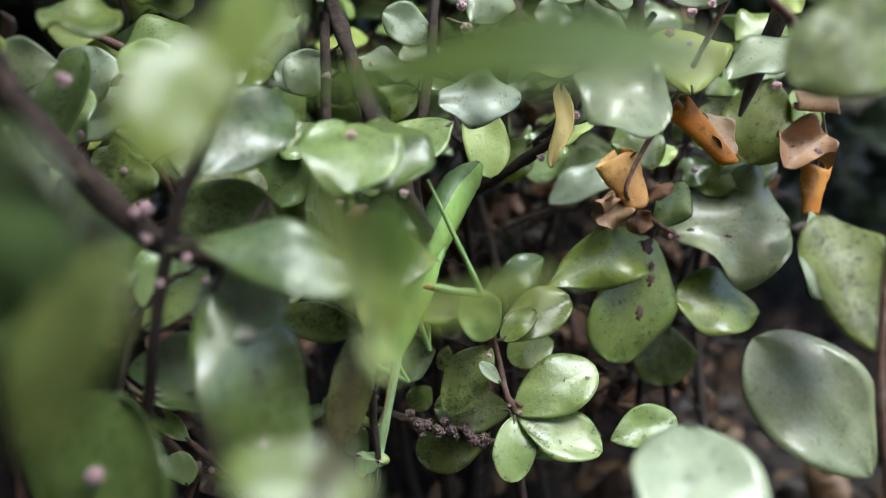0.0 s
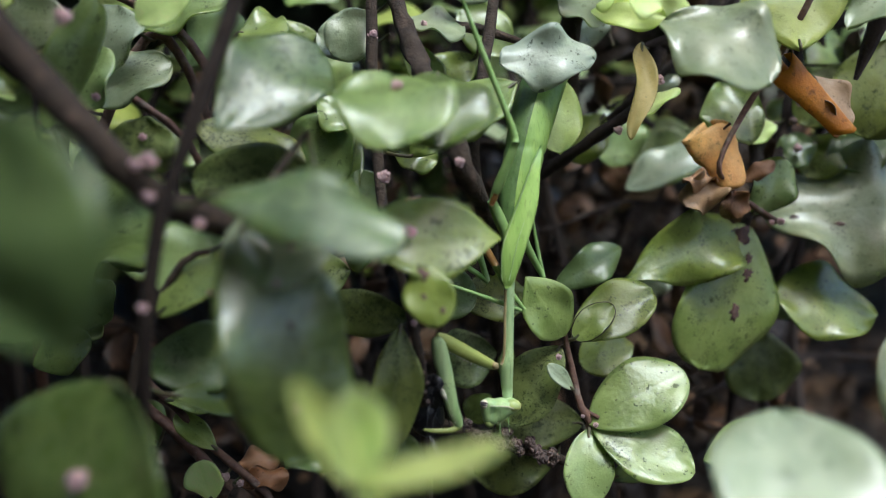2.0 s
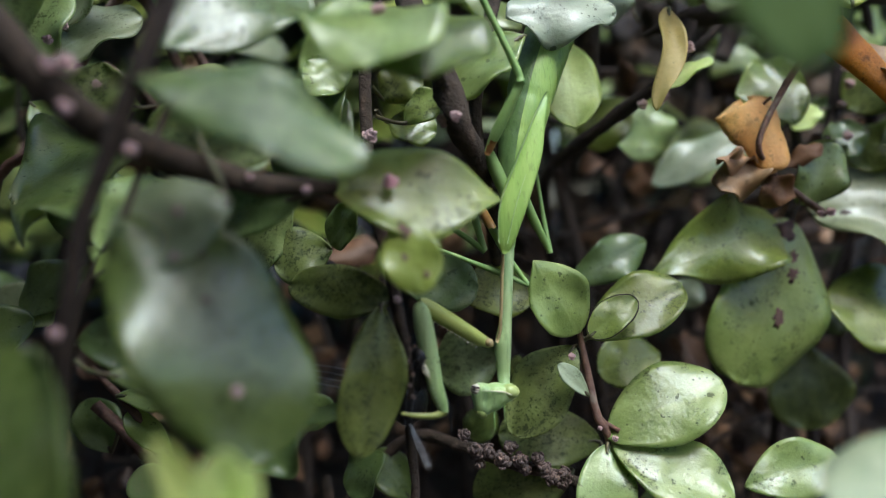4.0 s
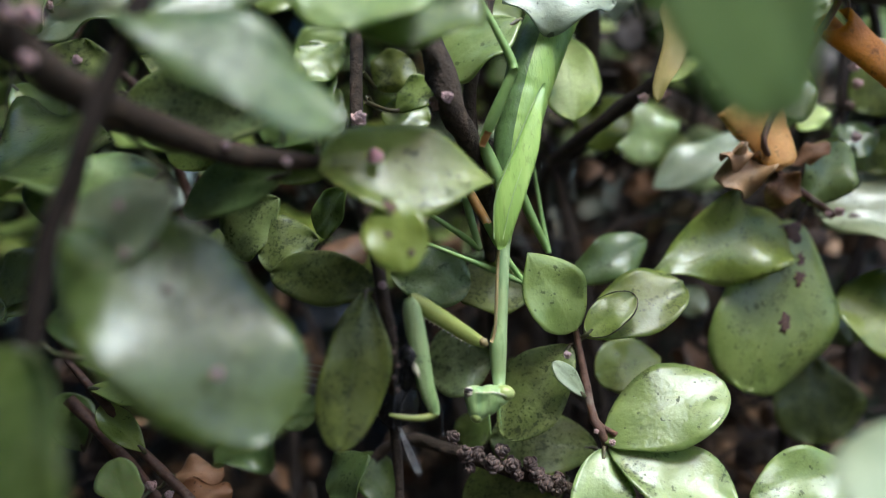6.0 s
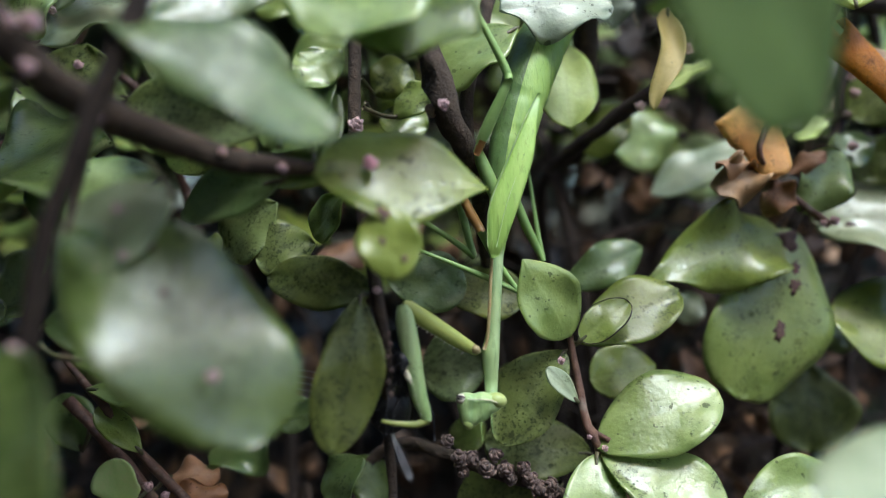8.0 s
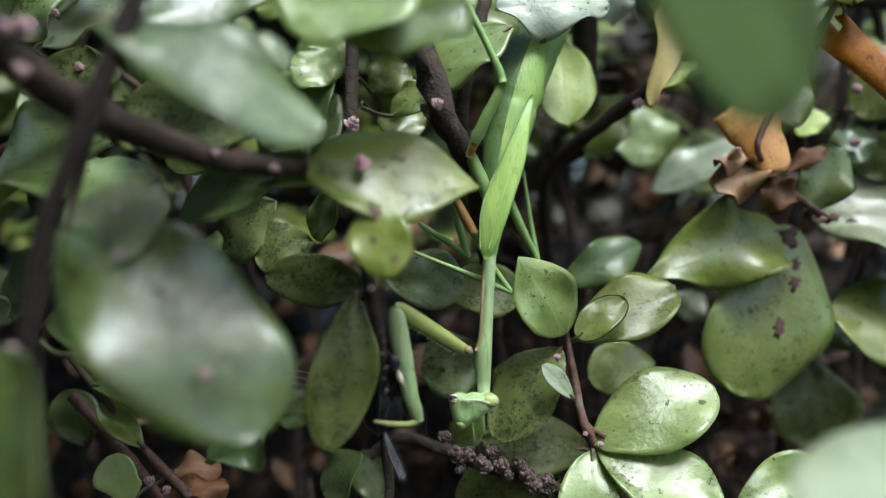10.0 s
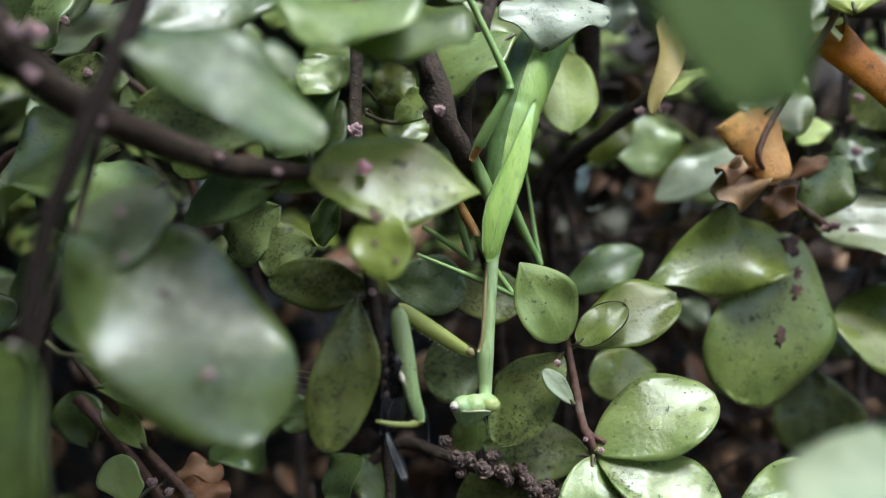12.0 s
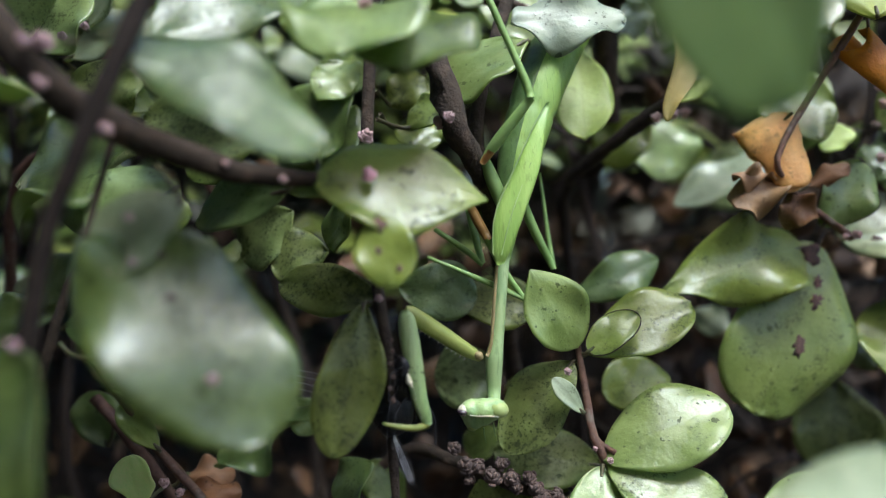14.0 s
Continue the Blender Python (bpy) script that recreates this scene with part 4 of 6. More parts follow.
leaf(top_branch, (0.0214, 0.143, 0.1892), (0.0222, 0.132, 0.1712), 0.0104, 4, "yellow", seed=34, bend=0.05, wave=0.04, q=0.45)
leaf(top_branch, (0.0395, 0.1345, 0.1925), (0.0350, 0.1265, 0.1735), 0.0042, -10, "straw", stalk=(0.0444, 0.1448, 0.1926), seed=35, bend=0.1, wave=0.1, fat=0.42, twist=0.5, cup=0.3, sway=0.3)
leaf(top_branch, (0.0435, 0.15, 0.1819), (0.0528, 0.15, 0.187), 0.0045, -10, "pale", seed=36, bend=0.05, wave=0.04)
leaf(top_branch, (0.0512, 0.19, 0.1854), (0.0498, 0.19, 0.1694), 0.0171, 0, "green", seed=37, bend=0.05, wave=0.04)
leaf(top_branch, (0.0541, 0.1414, 0.1778), (0.0674, 0.1409, 0.1788), 0.0163, 0, "green", seed=38, bend=0.05, wave=0.04)
leaf(top_branch, (0.044, 0.1354, 0.2043), (0.0541, 0.1353, 0.2066), 0.0153, -25, "pale", seed=39, bend=0.05, wave=0.04)
leaf(top_branch, (0.0319, 0.1321, 0.2124), (0.0549, 0.1308, 0.2108), 0.0199, -30, "pale", seed=40, bend=0.05, wave=0.04)
leaf(top_branch, (0.0534, 0.1445, 0.2001), (0.0455, 0.1451, 0.2016), 0.0070, -20, "young", stalk=(0.0542, 0.1437, 0.1942), seed=41, bend=0.05, wave=0.04)
leaf(top_branch, (0.0764, 0.19, 0.1708), (0.052, 0.19, 0.1697), 0.0191, 0, "spot", seed=42, bend=0.05, wave=0.04)
leaf(top_branch, (0.0365, 0.1525, 0.1792), (0.0278, 0.1516, 0.1696), 0.0114, 0, "green", stalk=(0.0375, 0.1526, 0.178), seed=43, bend=0.05, wave=0.04)
leaf(top_branch, (0.0215, 0.135, 0.1436), (0.0362, 0.138, 0.1508), 0.0080, 14, "dark", seed=44, bend=0.08, wave=0.1, point=0.4)
leaf(top_branch, (0.0571, 0.17, 0.1401), (0.0521, 0.17, 0.1351), 0.0076, 0, "pale", seed=45, bend=0.05, wave=0.04)
tube("stem", top_branch, [(0.0205, 0.150, 0.1655, 0.0012), (0.0331, 0.1385, 0.1757, 0.0013), (0.0410, 0.1365, 0.1815, 0.0012), (0.0466, 0.1439, 0.193, 0.0014)], "black", 8, 0.002, 0.5, 125)
leaf(top_branch, (0.0385, 0.1335, 0.1782), (0.0468, 0.1330, 0.1832), 0.0030, -14, "young", seed=47, bend=0.08, wave=0.1, fat=0.45)
bud(top_branch, (0.0407, 0.1335, 0.1817), 0.0030, 26)
bud(top_branch, (0.0342, 0.1345, 0.1749), 0.0026, 27)
bud(top_branch, (0.0379, 0.1340, 0.1758), 0.0026, 28)
leaf(top_branch, (0.0436, 0.160, 0.1618), (0.0652, 0.160, 0.1722), 0.0105, -12, "pale", seed=48, bend=0.06, wave=0.05, fat=0.5)
leaf(top_branch, (0.0395, 0.166, 0.1805), (0.0436, 0.162, 0.1672), 0.0150, -4, "green", seed=49, bend=0.06, wave=0.05, fat=0.55)
bud(top_branch, (0.0453, 0.148, 0.1854), 0.0031, 20)
bud(top_branch, (0.039, 0.152, 0.1788), 0.0025, 21)
bud(top_branch, (0.0424, 0.15, 0.1788), 0.0027, 22)
bud(top_branch, (0.0423, 0.1328, 0.1845), 0.0028, 23)
bud(top_branch, (0.0353, 0.1357, 0.2033), 0.0028, 24)
bud(top_branch, (0.0409, 0.1353, 0.2019), 0.0028, 25)

right_branch = branch((0.11, 0.18, 0), "shrub stem with large drooping leaves and dry twigs")
tube("stem", right_branch, [(0.11, 0.18, -0.004, 0.0028), (0.105, 0.178, 0.07, 0.0024), (0.0859, 0.17, 0.0888, 0.0015), (0.0797, 0.165, 0.1185, 0.0013), (0.0694, 0.15, 0.1435, 0.0011), (0.0651, 0.143, 0.1543, 0.0011), (0.0758, 0.15, 0.1689, 0.0012), (0.0838, 0.16, 0.1878, 0.0018), (0.0903, 0.17, 0.2127, 0.0018)], "black", 8, 0.004, 0.3, 150)
tube("stem", right_branch, [(0.077, 0.1115, 0.225, 0.0005), (0.0725, 0.1197, 0.2099, 0.0006), (0.0657, 0.1257, 0.1924, 0.0006), (0.0586, 0.1301, 0.178, 0.0006), (0.0547, 0.1303, 0.1706, 0.0005), (0.0537, 0.1297, 0.1663, 0.0005), (0.0595, 0.1349, 0.1617, 0.0005), (0.0694, 0.1376, 0.1551, 0.0007)], "twig", 8, 0.004, 0.5, 151)
tube("stem", right_branch, [(0.0617, 0.0999, 0.2121, 0.0009), (0.0688, 0.0986, 0.2058, 0.0009), (0.0778, 0.1023, 0.2007, 0.001)], "twig", 8, 0.004, 0.3, 152)
tube("stem", right_branch, [(0.074, 0.17, 0.099, 0.0011), (0.0736, 0.1634, 0.1243, 0.0012), (0.0695, 0.1571, 0.1505, 0.0012)], "black", 8, 0.004, 0.3, 153)
tube("stem", right_branch, [(0.0922, 0.1252, 0.2197, 0.0015), (0.086, 0.1236, 0.2058, 0.0018), (0.0836, 0.1272, 0.1945, 0.0019), (0.0816, 0.1308, 0.1838, 0.0005)], "black", 8, 0.004, 0.6, 154)
leaf(right_branch, (0.0630, 0.142, 0.1535), (0.0344, 0.132, 0.1445), 0.0155, -14, "green", stalk=(0.0651, 0.143, 0.1543), seed=58, bend=0.1, wave=0.2, fat=0.38, point=0.9, lump=0.03)
leaf(right_branch, (0.0652, 0.143, 0.1545), (0.0527, 0.136, 0.1240), 0.0215, -16, "green", seed=59, label="large glossy leaf with brown stains", bend=0.07, wave=0.03, q=0.46, fat=0.58, point=-0.1, sway=0.07, cup=-0.1, galls=((0.58, 0.1, 0.0017), (0.36, 0.1, 0.0013), (0.16, -0.1, 0.0024), (0.27, 0.15, 0.0012)))
leaf(right_branch, (0.0754, 0.158, 0.1274), (0.0749, 0.155, 0.1095), 0.0180, 0, "spot", stalk=(0.0757, 0.1592, 0.1282), seed=60, bend=0.05, wave=0.04, q=0.5)
leaf(right_branch, (0.064, 0.137, 0.157), (0.0717, 0.138, 0.1682), 0.0096, 14, "green", stalk=(0.0649, 0.1364, 0.1581), seed=61, bend=0.05, wave=0.1, rim=True)
leaf(right_branch, (0.0712, 0.1462, 0.1552), (0.1022, 0.1410, 0.1562), 0.0300, -2, "pale", stalk=(0.0697, 0.1458, 0.1585), seed=62, bend=0.05, wave=0.16, q=0.45, galls=((0.22, -0.1, 0.001), (0.48, -0.1, 0.0009)))
leaf(right_branch, (0.0950, 0.142, 0.1330), (0.0712, 0.140, 0.1380), 0.0185, 6, "green", seed=63, bend=0.05, wave=0.04)
leaf(right_branch, (0.0704, 0.175, 0.1692), (0.0525, 0.18, 0.1674), 0.0154, -5, "spot", seed=64, bend=0.05, wave=0.04)
leaf(right_branch, (0.0654, 0.1214, 0.1890), (0.0667, 0.1325, 0.2040), 0.0189, -5, "yellow", stalk=(0.0656, 0.1258, 0.192), seed=65, label="yellowish leaf with brown galls", bend=0.05, wave=0.04, q=0.5)
leaf(right_branch, (0.0687, 0.1123, 0.1914), (0.0841, 0.1126, 0.1992), 0.0132, -30, "pale", seed=66, bend=0.05, wave=0.04)
leaf(right_branch, (0.0956, 0.1415, 0.193), (0.0891, 0.139, 0.1721), 0.0212, 0, "spot", seed=67, bend=0.05, wave=0.04, q=0.5)
leaf(right_branch, (0.102, 0.1484, 0.1717), (0.0865, 0.1485, 0.1671), 0.0124, 0, "dark", seed=68, bend=0.05, wave=0.04)
leaf(right_branch, (0.0791, 0.1191, 0.2153), (0.0573, 0.1204, 0.2109), 0.0112, -38, "pale", stalk=(0.0741, 0.1167, 0.2155), seed=69, bend=0.05, wave=0.04)
leaf(right_branch, (0.0651, 0.0533, 0.1979), (0.0468, 0.0541, 0.1889), 0.0142, -5, "spot", seed=70, bend=0.05, wave=0.04, q=0.5)
leaf(right_branch, (0.0865, 0.1432, 0.2021), (0.0986, 0.1434, 0.2071), 0.0150, -20, "green", seed=71, bend=0.05, wave=0.04)
leaf(right_branch, (0.0838, 0.1492, 0.1713), (0.0753, 0.1493, 0.1687), 0.0088, 0, "dark", stalk=(0.0783, 0.1515, 0.1724), seed=72, bend=0.05, wave=0.04)
leaf(right_branch, (0.0815, 0.1537, 0.1299), (0.0788, 0.1551, 0.1387), 0.0116, 0, "dark", stalk=(0.0765, 0.1571, 0.1299), seed=73, bend=0.05, wave=0.04)
leaf(right_branch, (0.0949, 0.18, 0.1806), (0.087, 0.18, 0.1786), 0.0068, -20, "green", seed=74, bend=0.05, wave=0.04)
leaf(right_branch, (0.0953, 0.17, 0.1727), (0.094, 0.17, 0.1639), 0.0109, 0, "spot", seed=75, bend=0.05, wave=0.04)
leaf(right_branch, (0.089, 0.1179, 0.2117), (0.0856, 0.1185, 0.2147), 0.0074, 0, "green", stalk=(0.0885, 0.1238, 0.2113), seed=76, bend=0.05, wave=0.04)
leaf(right_branch, (0.0849, 0.1141, 0.2099), (0.0804, 0.1137, 0.2056), 0.0061, -10, "young", stalk=(0.0861, 0.1198, 0.2087), seed=77, bend=0.05, wave=0.04)
leaf(right_branch, (0.1072, 0.1393, 0.1807), (0.1008, 0.1409, 0.19), 0.0128, 0, "green", seed=78, bend=0.05, wave=0.04)
leaf(right_branch, (0.0859, 0.1077, 0.1639), (0.0885, 0.105, 0.1452), 0.0124, -10, "pale", seed=79, bend=0.05, wave=0.04)
leaf(right_branch, (0.0896, 0.17, 0.1977), (0.1009, 0.17, 0.1914), 0.0224, -10, "green", stalk=(0.0871, 0.1652, 0.2003), seed=80, bend=0.05, wave=0.04)
leaf(right_branch, (0.0930, 0.150, 0.1885), (0.0800, 0.150, 0.1760), 0.0125, -6, "spot", stalk=(0.0850, 0.162, 0.1900), seed=82, bend=0.05, wave=0.06)
leaf(right_branch, (0.0712, 0.155, 0.1875), (0.0655, 0.155, 0.1722), 0.0082, 8, "green", seed=83, bend=0.06, wave=0.08)
leaf(right_branch, (0.0750, 0.150, 0.1762), (0.0680, 0.148, 0.1722), 0.0042, -10, "young", stalk=(0.0790, 0.154, 0.1770), seed=84, bend=0.12, wave=0.1)
leaf(right_branch, (0.0925, 0.150, 0.1725), (0.0808, 0.150, 0.1648), 0.0105, 0, "green", seed=85, bend=0.05, wave=0.06)
for k, (bx, bz) in enumerate(((0.0785, 0.1832), (0.0772, 0.1765), (0.0782, 0.1705), (0.0762, 0.1662), (0.0795, 0.1800))):
    bud(right_branch, (bx, 0.1475, bz), 0.0026, 40 + k, ("bud", "oldbud")[k % 2])
bud(right_branch, (0.0997, 0.1387, 0.1736), 0.0029, 14)
bud(right_branch, (0.0604, 0.1222, 0.202), 0.0028, 15)
bud(right_branch, (0.0641, 0.1217, 0.1993), 0.0021, 16)
bud(right_branch, (0.0927, 0.1363, 0.1906), 0.0031, 17)
bud(right_branch, (0.0655, 0.1145, 0.2064), 0.0024, 18)
bud(right_branch, (0.0605, 0.1145, 0.2049), 0.0027, 19)
bud(right_branch, (0.0682, 0.134, 0.1555), 0.0022, 20)
bud(right_branch, (0.0672, 0.136, 0.1551), 0.0018, 21)

pair_twig = branch((0.03, 0.12, 0), "slender red-brown twig with paired fresh leaves")
tube("stem", pair_twig, [(0.03, 0.12, -0.004, 0.0012), (0.028, 0.121, 0.08, 0.001), (0.0274, 0.128, 0.1039, 0.0008), (0.0249, 0.12, 0.1193, 0.0008), (0.0231, 0.12, 0.1227, 0.0007), (0.0217, 0.1215, 0.1304, 0.0006), (0.0206, 0.122, 0.1368, 0.0005)], "twig", 8, 0.002, 0.4, 187)
tube("stem", pair_twig, [(0.0232, 0.1205, 0.1226, 0.0004), (0.0264, 0.119, 0.1207, 0.0004)], "twig", 8, 0.002, 0.4, 188)
leaf(pair_twig, (0.0204, 0.1215, 0.1365), (0.0127, 0.118, 0.1488), 0.0108, 0, "green", seed=92, bend=0.05, wave=0.02, q=0.52, fat=0.46, point=0.35, cup=0.08)
leaf(pair_twig, (0.0224, 0.1235, 0.1355), (0.0396, 0.128, 0.1437), 0.0112, -6, "green", stalk=(0.0208, 0.1219, 0.1354), seed=93, bend=0.05, wave=0.02, fat=0.56)
leaf(pair_twig, (0.0221, 0.1205, 0.1361), (0.03, 0.122, 0.142), 0.0054, -4, "green", stalk=(0.0208, 0.1219, 0.1357), seed=94, label="small leaf with a blackened rim", bend=0.05, wave=0.02, fat=0.5, cup=0.2, rim=True)
leaf(pair_twig, (0.02, 0.123, 0.1341), (0.0093, 0.121, 0.1198), 0.0103, 5, "spot", stalk=(0.021, 0.1218, 0.1344), seed=95, label="leaf coated with dark soot", bend=0.05, wave=0.02, fat=0.5)
focus_leaf = leaf(pair_twig, (0.0212, 0.118, 0.127), (0.0164, 0.117, 0.1323), 0.0028, 0, "pale", stalk=(0.0223, 0.1208, 0.1266), seed=96, bend=0.05, wave=0.02)
leaf(pair_twig, (0.0387, 0.138, 0.1298), (0.0264, 0.135, 0.1274), 0.0102, -8, "green", seed=0, bend=0.05, wave=0.02)
leaf(pair_twig, (0.0245, 0.119, 0.1196), (0.0440, 0.1215, 0.1284), 0.0136, -12, "gloss", seed=1, label="fresh glossy oval leaf", bend=0.06, wave=0.02, fat=0.56, q=0.5, point=0.0, sway=0, cup=-0.03, lump=0.025)
leaf(pair_twig, (0.0251, 0.119, 0.1189), (0.0429, 0.113, 0.1114), 0.0122, -14, "gloss", seed=2, bend=0.05, wave=0.02, fat=0.55)
leaf(pair_twig, (0.0245, 0.119, 0.1187), (0.0221, 0.112, 0.1064), 0.0090, 0, "green", stalk=(0.0249, 0.12, 0.1193), seed=3, bend=0.05, wave=0.02, fat=0.55)
leaf(pair_twig, (0.0257, 0.13, 0.1156), (0.0075, 0.13, 0.1175), 0.0113, -5, "spot", stalk=(0.026, 0.1247, 0.1129), seed=4, bend=0.05, wave=0.02)
leaf(pair_twig, (0.0312, 0.13, 0.1032), (0.0484, 0.13, 0.108), 0.0071, -10, "dark", stalk=(0.0274, 0.1279, 0.1037), seed=5, bend=0.05, wave=0.02)
bud(pair_twig, (0.0186, 0.1195, 0.133), 0.0016, 36)
bud(pair_twig, (0.0253, 0.118, 0.1197), 0.0014, 37)
bud(pair_twig, (0.0233, 0.119, 0.1212), 0.0011, 38)

cam.data.dof.focus_object = focus_leaf

low_branch = branch((0, 0.13, 0), "low shrub branch crowded with dry brown buds")
tube("stem", low_branch, [(-0.03, 0.15, -0.004, 0.0018), (-0.025, 0.145, 0.1, 0.0014), (-0.0231, 0.14, 0.0996, 0.0009), (-0.0093, 0.135, 0.1153, 0.001), (0.0015, 0.128, 0.116, 0.001), (0.0106, 0.124, 0.1137, 0.001), (0.0203, 0.122, 0.1113, 0.0009), (0.0284, 0.122, 0.1061, 0.0007)], "bark", 8, 0.002, 0.6, 204)
bud(low_branch, (0.0008, 0.1225, 0.1192), 0.0031, 0, kind="oldbud")
bud(low_branch, (0.0034, 0.1224, 0.1166), 0.0038, 1, kind="oldbud")
bud(low_branch, (0.0046, 0.1224, 0.1173), 0.0036, 2, kind="oldbud")
bud(low_branch, (0.0043, 0.1223, 0.1151), 0.0025, 3, kind="oldbud")
bud(low_branch, (0.0069, 0.1223, 0.1159), 0.0027, 4, kind="oldbud")
bud(low_branch, (0.0081, 0.1222, 0.1172), 0.0031, 5, kind="oldbud")
bud(low_branch, (0.0078, 0.1221, 0.1146), 0.0038, 6, kind="oldbud")
bud(low_branch, (0.0104, 0.1221, 0.1153), 0.0036, 7, kind="oldbud")
bud(low_branch, (0.0116, 0.122, 0.1131), 0.0025, 8, kind="oldbud")
bud(low_branch, (0.0113, 0.122, 0.1139), 0.0027, 9, kind="oldbud")
bud(low_branch, (0.0139, 0.1219, 0.1153), 0.0031, 10, kind="oldbud")
bud(low_branch, (0.0151, 0.1218, 0.1126), 0.0038, 11, kind="oldbud")
bud(low_branch, (0.0148, 0.1218, 0.1133), 0.0036, 12, kind="oldbud")
bud(low_branch, (0.0174, 0.1217, 0.1111), 0.0025, 13, kind="oldbud")
bud(low_branch, (0.0185, 0.1217, 0.112), 0.0027, 14, kind="oldbud")
bud(low_branch, (0.0183, 0.1216, 0.1133), 0.0030, 15, kind="oldbud")
bud(low_branch, (0.0209, 0.1215, 0.1107), 0.0038, 16, kind="oldbud")
leaf(low_branch, (0.0207, 0.13, 0.1108), (0.003, 0.13, 0.1061), 0.0125, -10, "spot", stalk=(0.0196, 0.1241, 0.1114), seed=28, bend=0.05, wave=0.04)
leaf(low_branch, (-0.0084, 0.135, 0.1044), (-0.0151, 0.135, 0.1133), 0.0075, 0, "dark", stalk=(-0.0126, 0.1363, 0.1085), seed=29, bend=0.05, wave=0.04)
leaf(low_branch, (-0.0170, 0.106, 0.1290), (-0.0310, 0.104, 0.1204), 0.0090, 24, "dark", seed=30, bend=0.05, wave=0.3, q=0.45, cup=0.3)
leaf(low_branch, (0.0078, 0.14, 0.1192), (0.0029, 0.14, 0.114), 0.0063, 0, "green", seed=31, bend=0.05, wave=0.04)
leaf(low_branch, (-0.0272, 0.13, 0.1252), (-0.0229, 0.13, 0.1195), 0.0067, 0, "dark", seed=32, bend=0.05, wave=0.04)
leaf(low_branch, (-0.0123, 0.1233, 0.1165), (-0.0189, 0.1248, 0.1098), 0.0083, 20, "dark", seed=33, bend=0.05, wave=0.04)
leaf(low_branch, (0.0125, 0.14, 0.1295), (0.0109, 0.14, 0.1233), 0.0041, 0, "spot", seed=34, bend=0.05, wave=0.04)

low_left_twig = branch((-0.07, 0.13, 0), "low brown twig with torn dry leaves")
tube("stem", low_left_twig, [(-0.06, 0.13, -0.004, 0.0014), (-0.05, 0.128, 0.1, 0.0011), (-0.0366, 0.12, 0.1059, 0.0008), (-0.041, 0.12, 0.1121, 0.0008), (-0.0472, 0.12, 0.1183, 0.0008), (-0.0525, 0.12, 0.1253, 0.0007), (-0.0611, 0.125, 0.1317, 0.0006)], "twig", 8, 0.004, 0.4, 230)
tube("stem", low_left_twig, [(-0.0455, 0.125, 0.1077, 0.0009), (-0.0538, 0.125, 0.1179, 0.001), (-0.0621, 0.128, 0.1246, 0.001)], "twig", 8, 0.004, 0.6, 231)
leaf(low_left_twig, (-0.046, 0.118, 0.1188), (-0.0536, 0.12, 0.1252), 0.0044, 0, "green", stalk=(-0.0468, 0.12, 0.1179), seed=38, bend=0.05, wave=0.04)
leaf(low_left_twig, (-0.0459, 0.112, 0.1117), (-0.0467, 0.11, 0.1199), 0.0065, -10, "young", stalk=(-0.0441, 0.1174, 0.1135), seed=39, bend=0.05, wave=0.04)
leaf(low_left_twig, (-0.0437, 0.12, 0.1112), (-0.0336, 0.122, 0.1113), 0.0059, -10, "brown", stalk=(-0.0419, 0.12, 0.113), seed=40, bend=0.05, wave=0.3, curl=-0.3)
leaf(low_left_twig, (-0.0446, 0.125, 0.1128), (-0.0358, 0.125, 0.1133), 0.0045, -20, "tan", stalk=(-0.0476, 0.125, 0.1103), seed=41, bend=0.05, wave=0.3)
leaf(low_left_twig, (-0.0607, 0.13, 0.1156), (-0.0645, 0.13, 0.1252), 0.0079, 0, "dark", stalk=(-0.0581, 0.127, 0.1201), seed=42, bend=0.05, wave=0.04)
leaf(low_left_twig, (-0.0551, 0.12, 0.128), (-0.0437, 0.12, 0.1267), 0.0049, -20, "green", stalk=(-0.0549, 0.1214, 0.1271), seed=43, bend=0.05, wave=0.04)
bud(low_left_twig, (-0.0439, 0.117, 0.1135), 0.0022, 33)
bud(low_left_twig, (-0.0417, 0.117, 0.1122), 0.0019, 34)

right_near_branch = branch((0.09, 0.09, 0), "shrub branch close by with broad pale leaves")
tube("stem", right_near_branch, [(0.09, 0.09, -0.004, 0.002), (0.075, 0.085, 0.06, 0.0016), (0.0507, 0.0684, 0.1065, 0.0007), (0.0456, 0.0682, 0.1187, 0.0006), (0.0409, 0.0682, 0.1243, 0.0004)], "twig", 8, 0.004, 0.3, 241)
tube("stem", right_near_branch, [(0.0737, 0.0618, 0.1144, 0.0008), (0.0703, 0.0612, 0.1326, 0.0007), (0.0699, 0.0633, 0.149, 0.0007), (0.0714, 0.0641, 0.1737, 0.0006), (0.0692, 0.057, 0.1965, 0.0006)], "twig", 8, 0.004, 0.3, 242)
leaf(right_near_branch, (0.0470, 0.119, 0.1110), (0.0635, 0.121, 0.1148), 0.0095, 0, "green", seed=49, bend=0.05, wave=0.04)
leaf(right_near_branch, (0.083, 0.08, 0.118), (0.065, 0.091, 0.1425), 0.0220, -12, "pale", seed=50, label="broad pale leaf browned at its edge", bend=0.05, wave=0.04, q=0.48)
leaf(right_near_branch, (0.0758, 0.0724, 0.1449), (0.0764, 0.09, 0.1657), 0.0149, -8, "spot", seed=51, bend=0.05, wave=0.1)
leaf(right_near_branch, (0.072, 0.0995, 0.1328), (0.0782, 0.0997, 0.1382), 0.0055, -10, "green", seed=52, bend=0.05, wave=0.04)

corner_shoot = branch((0.0383, 0.058, 0.1276), "short brown shoot close by with one broad pale leaf")
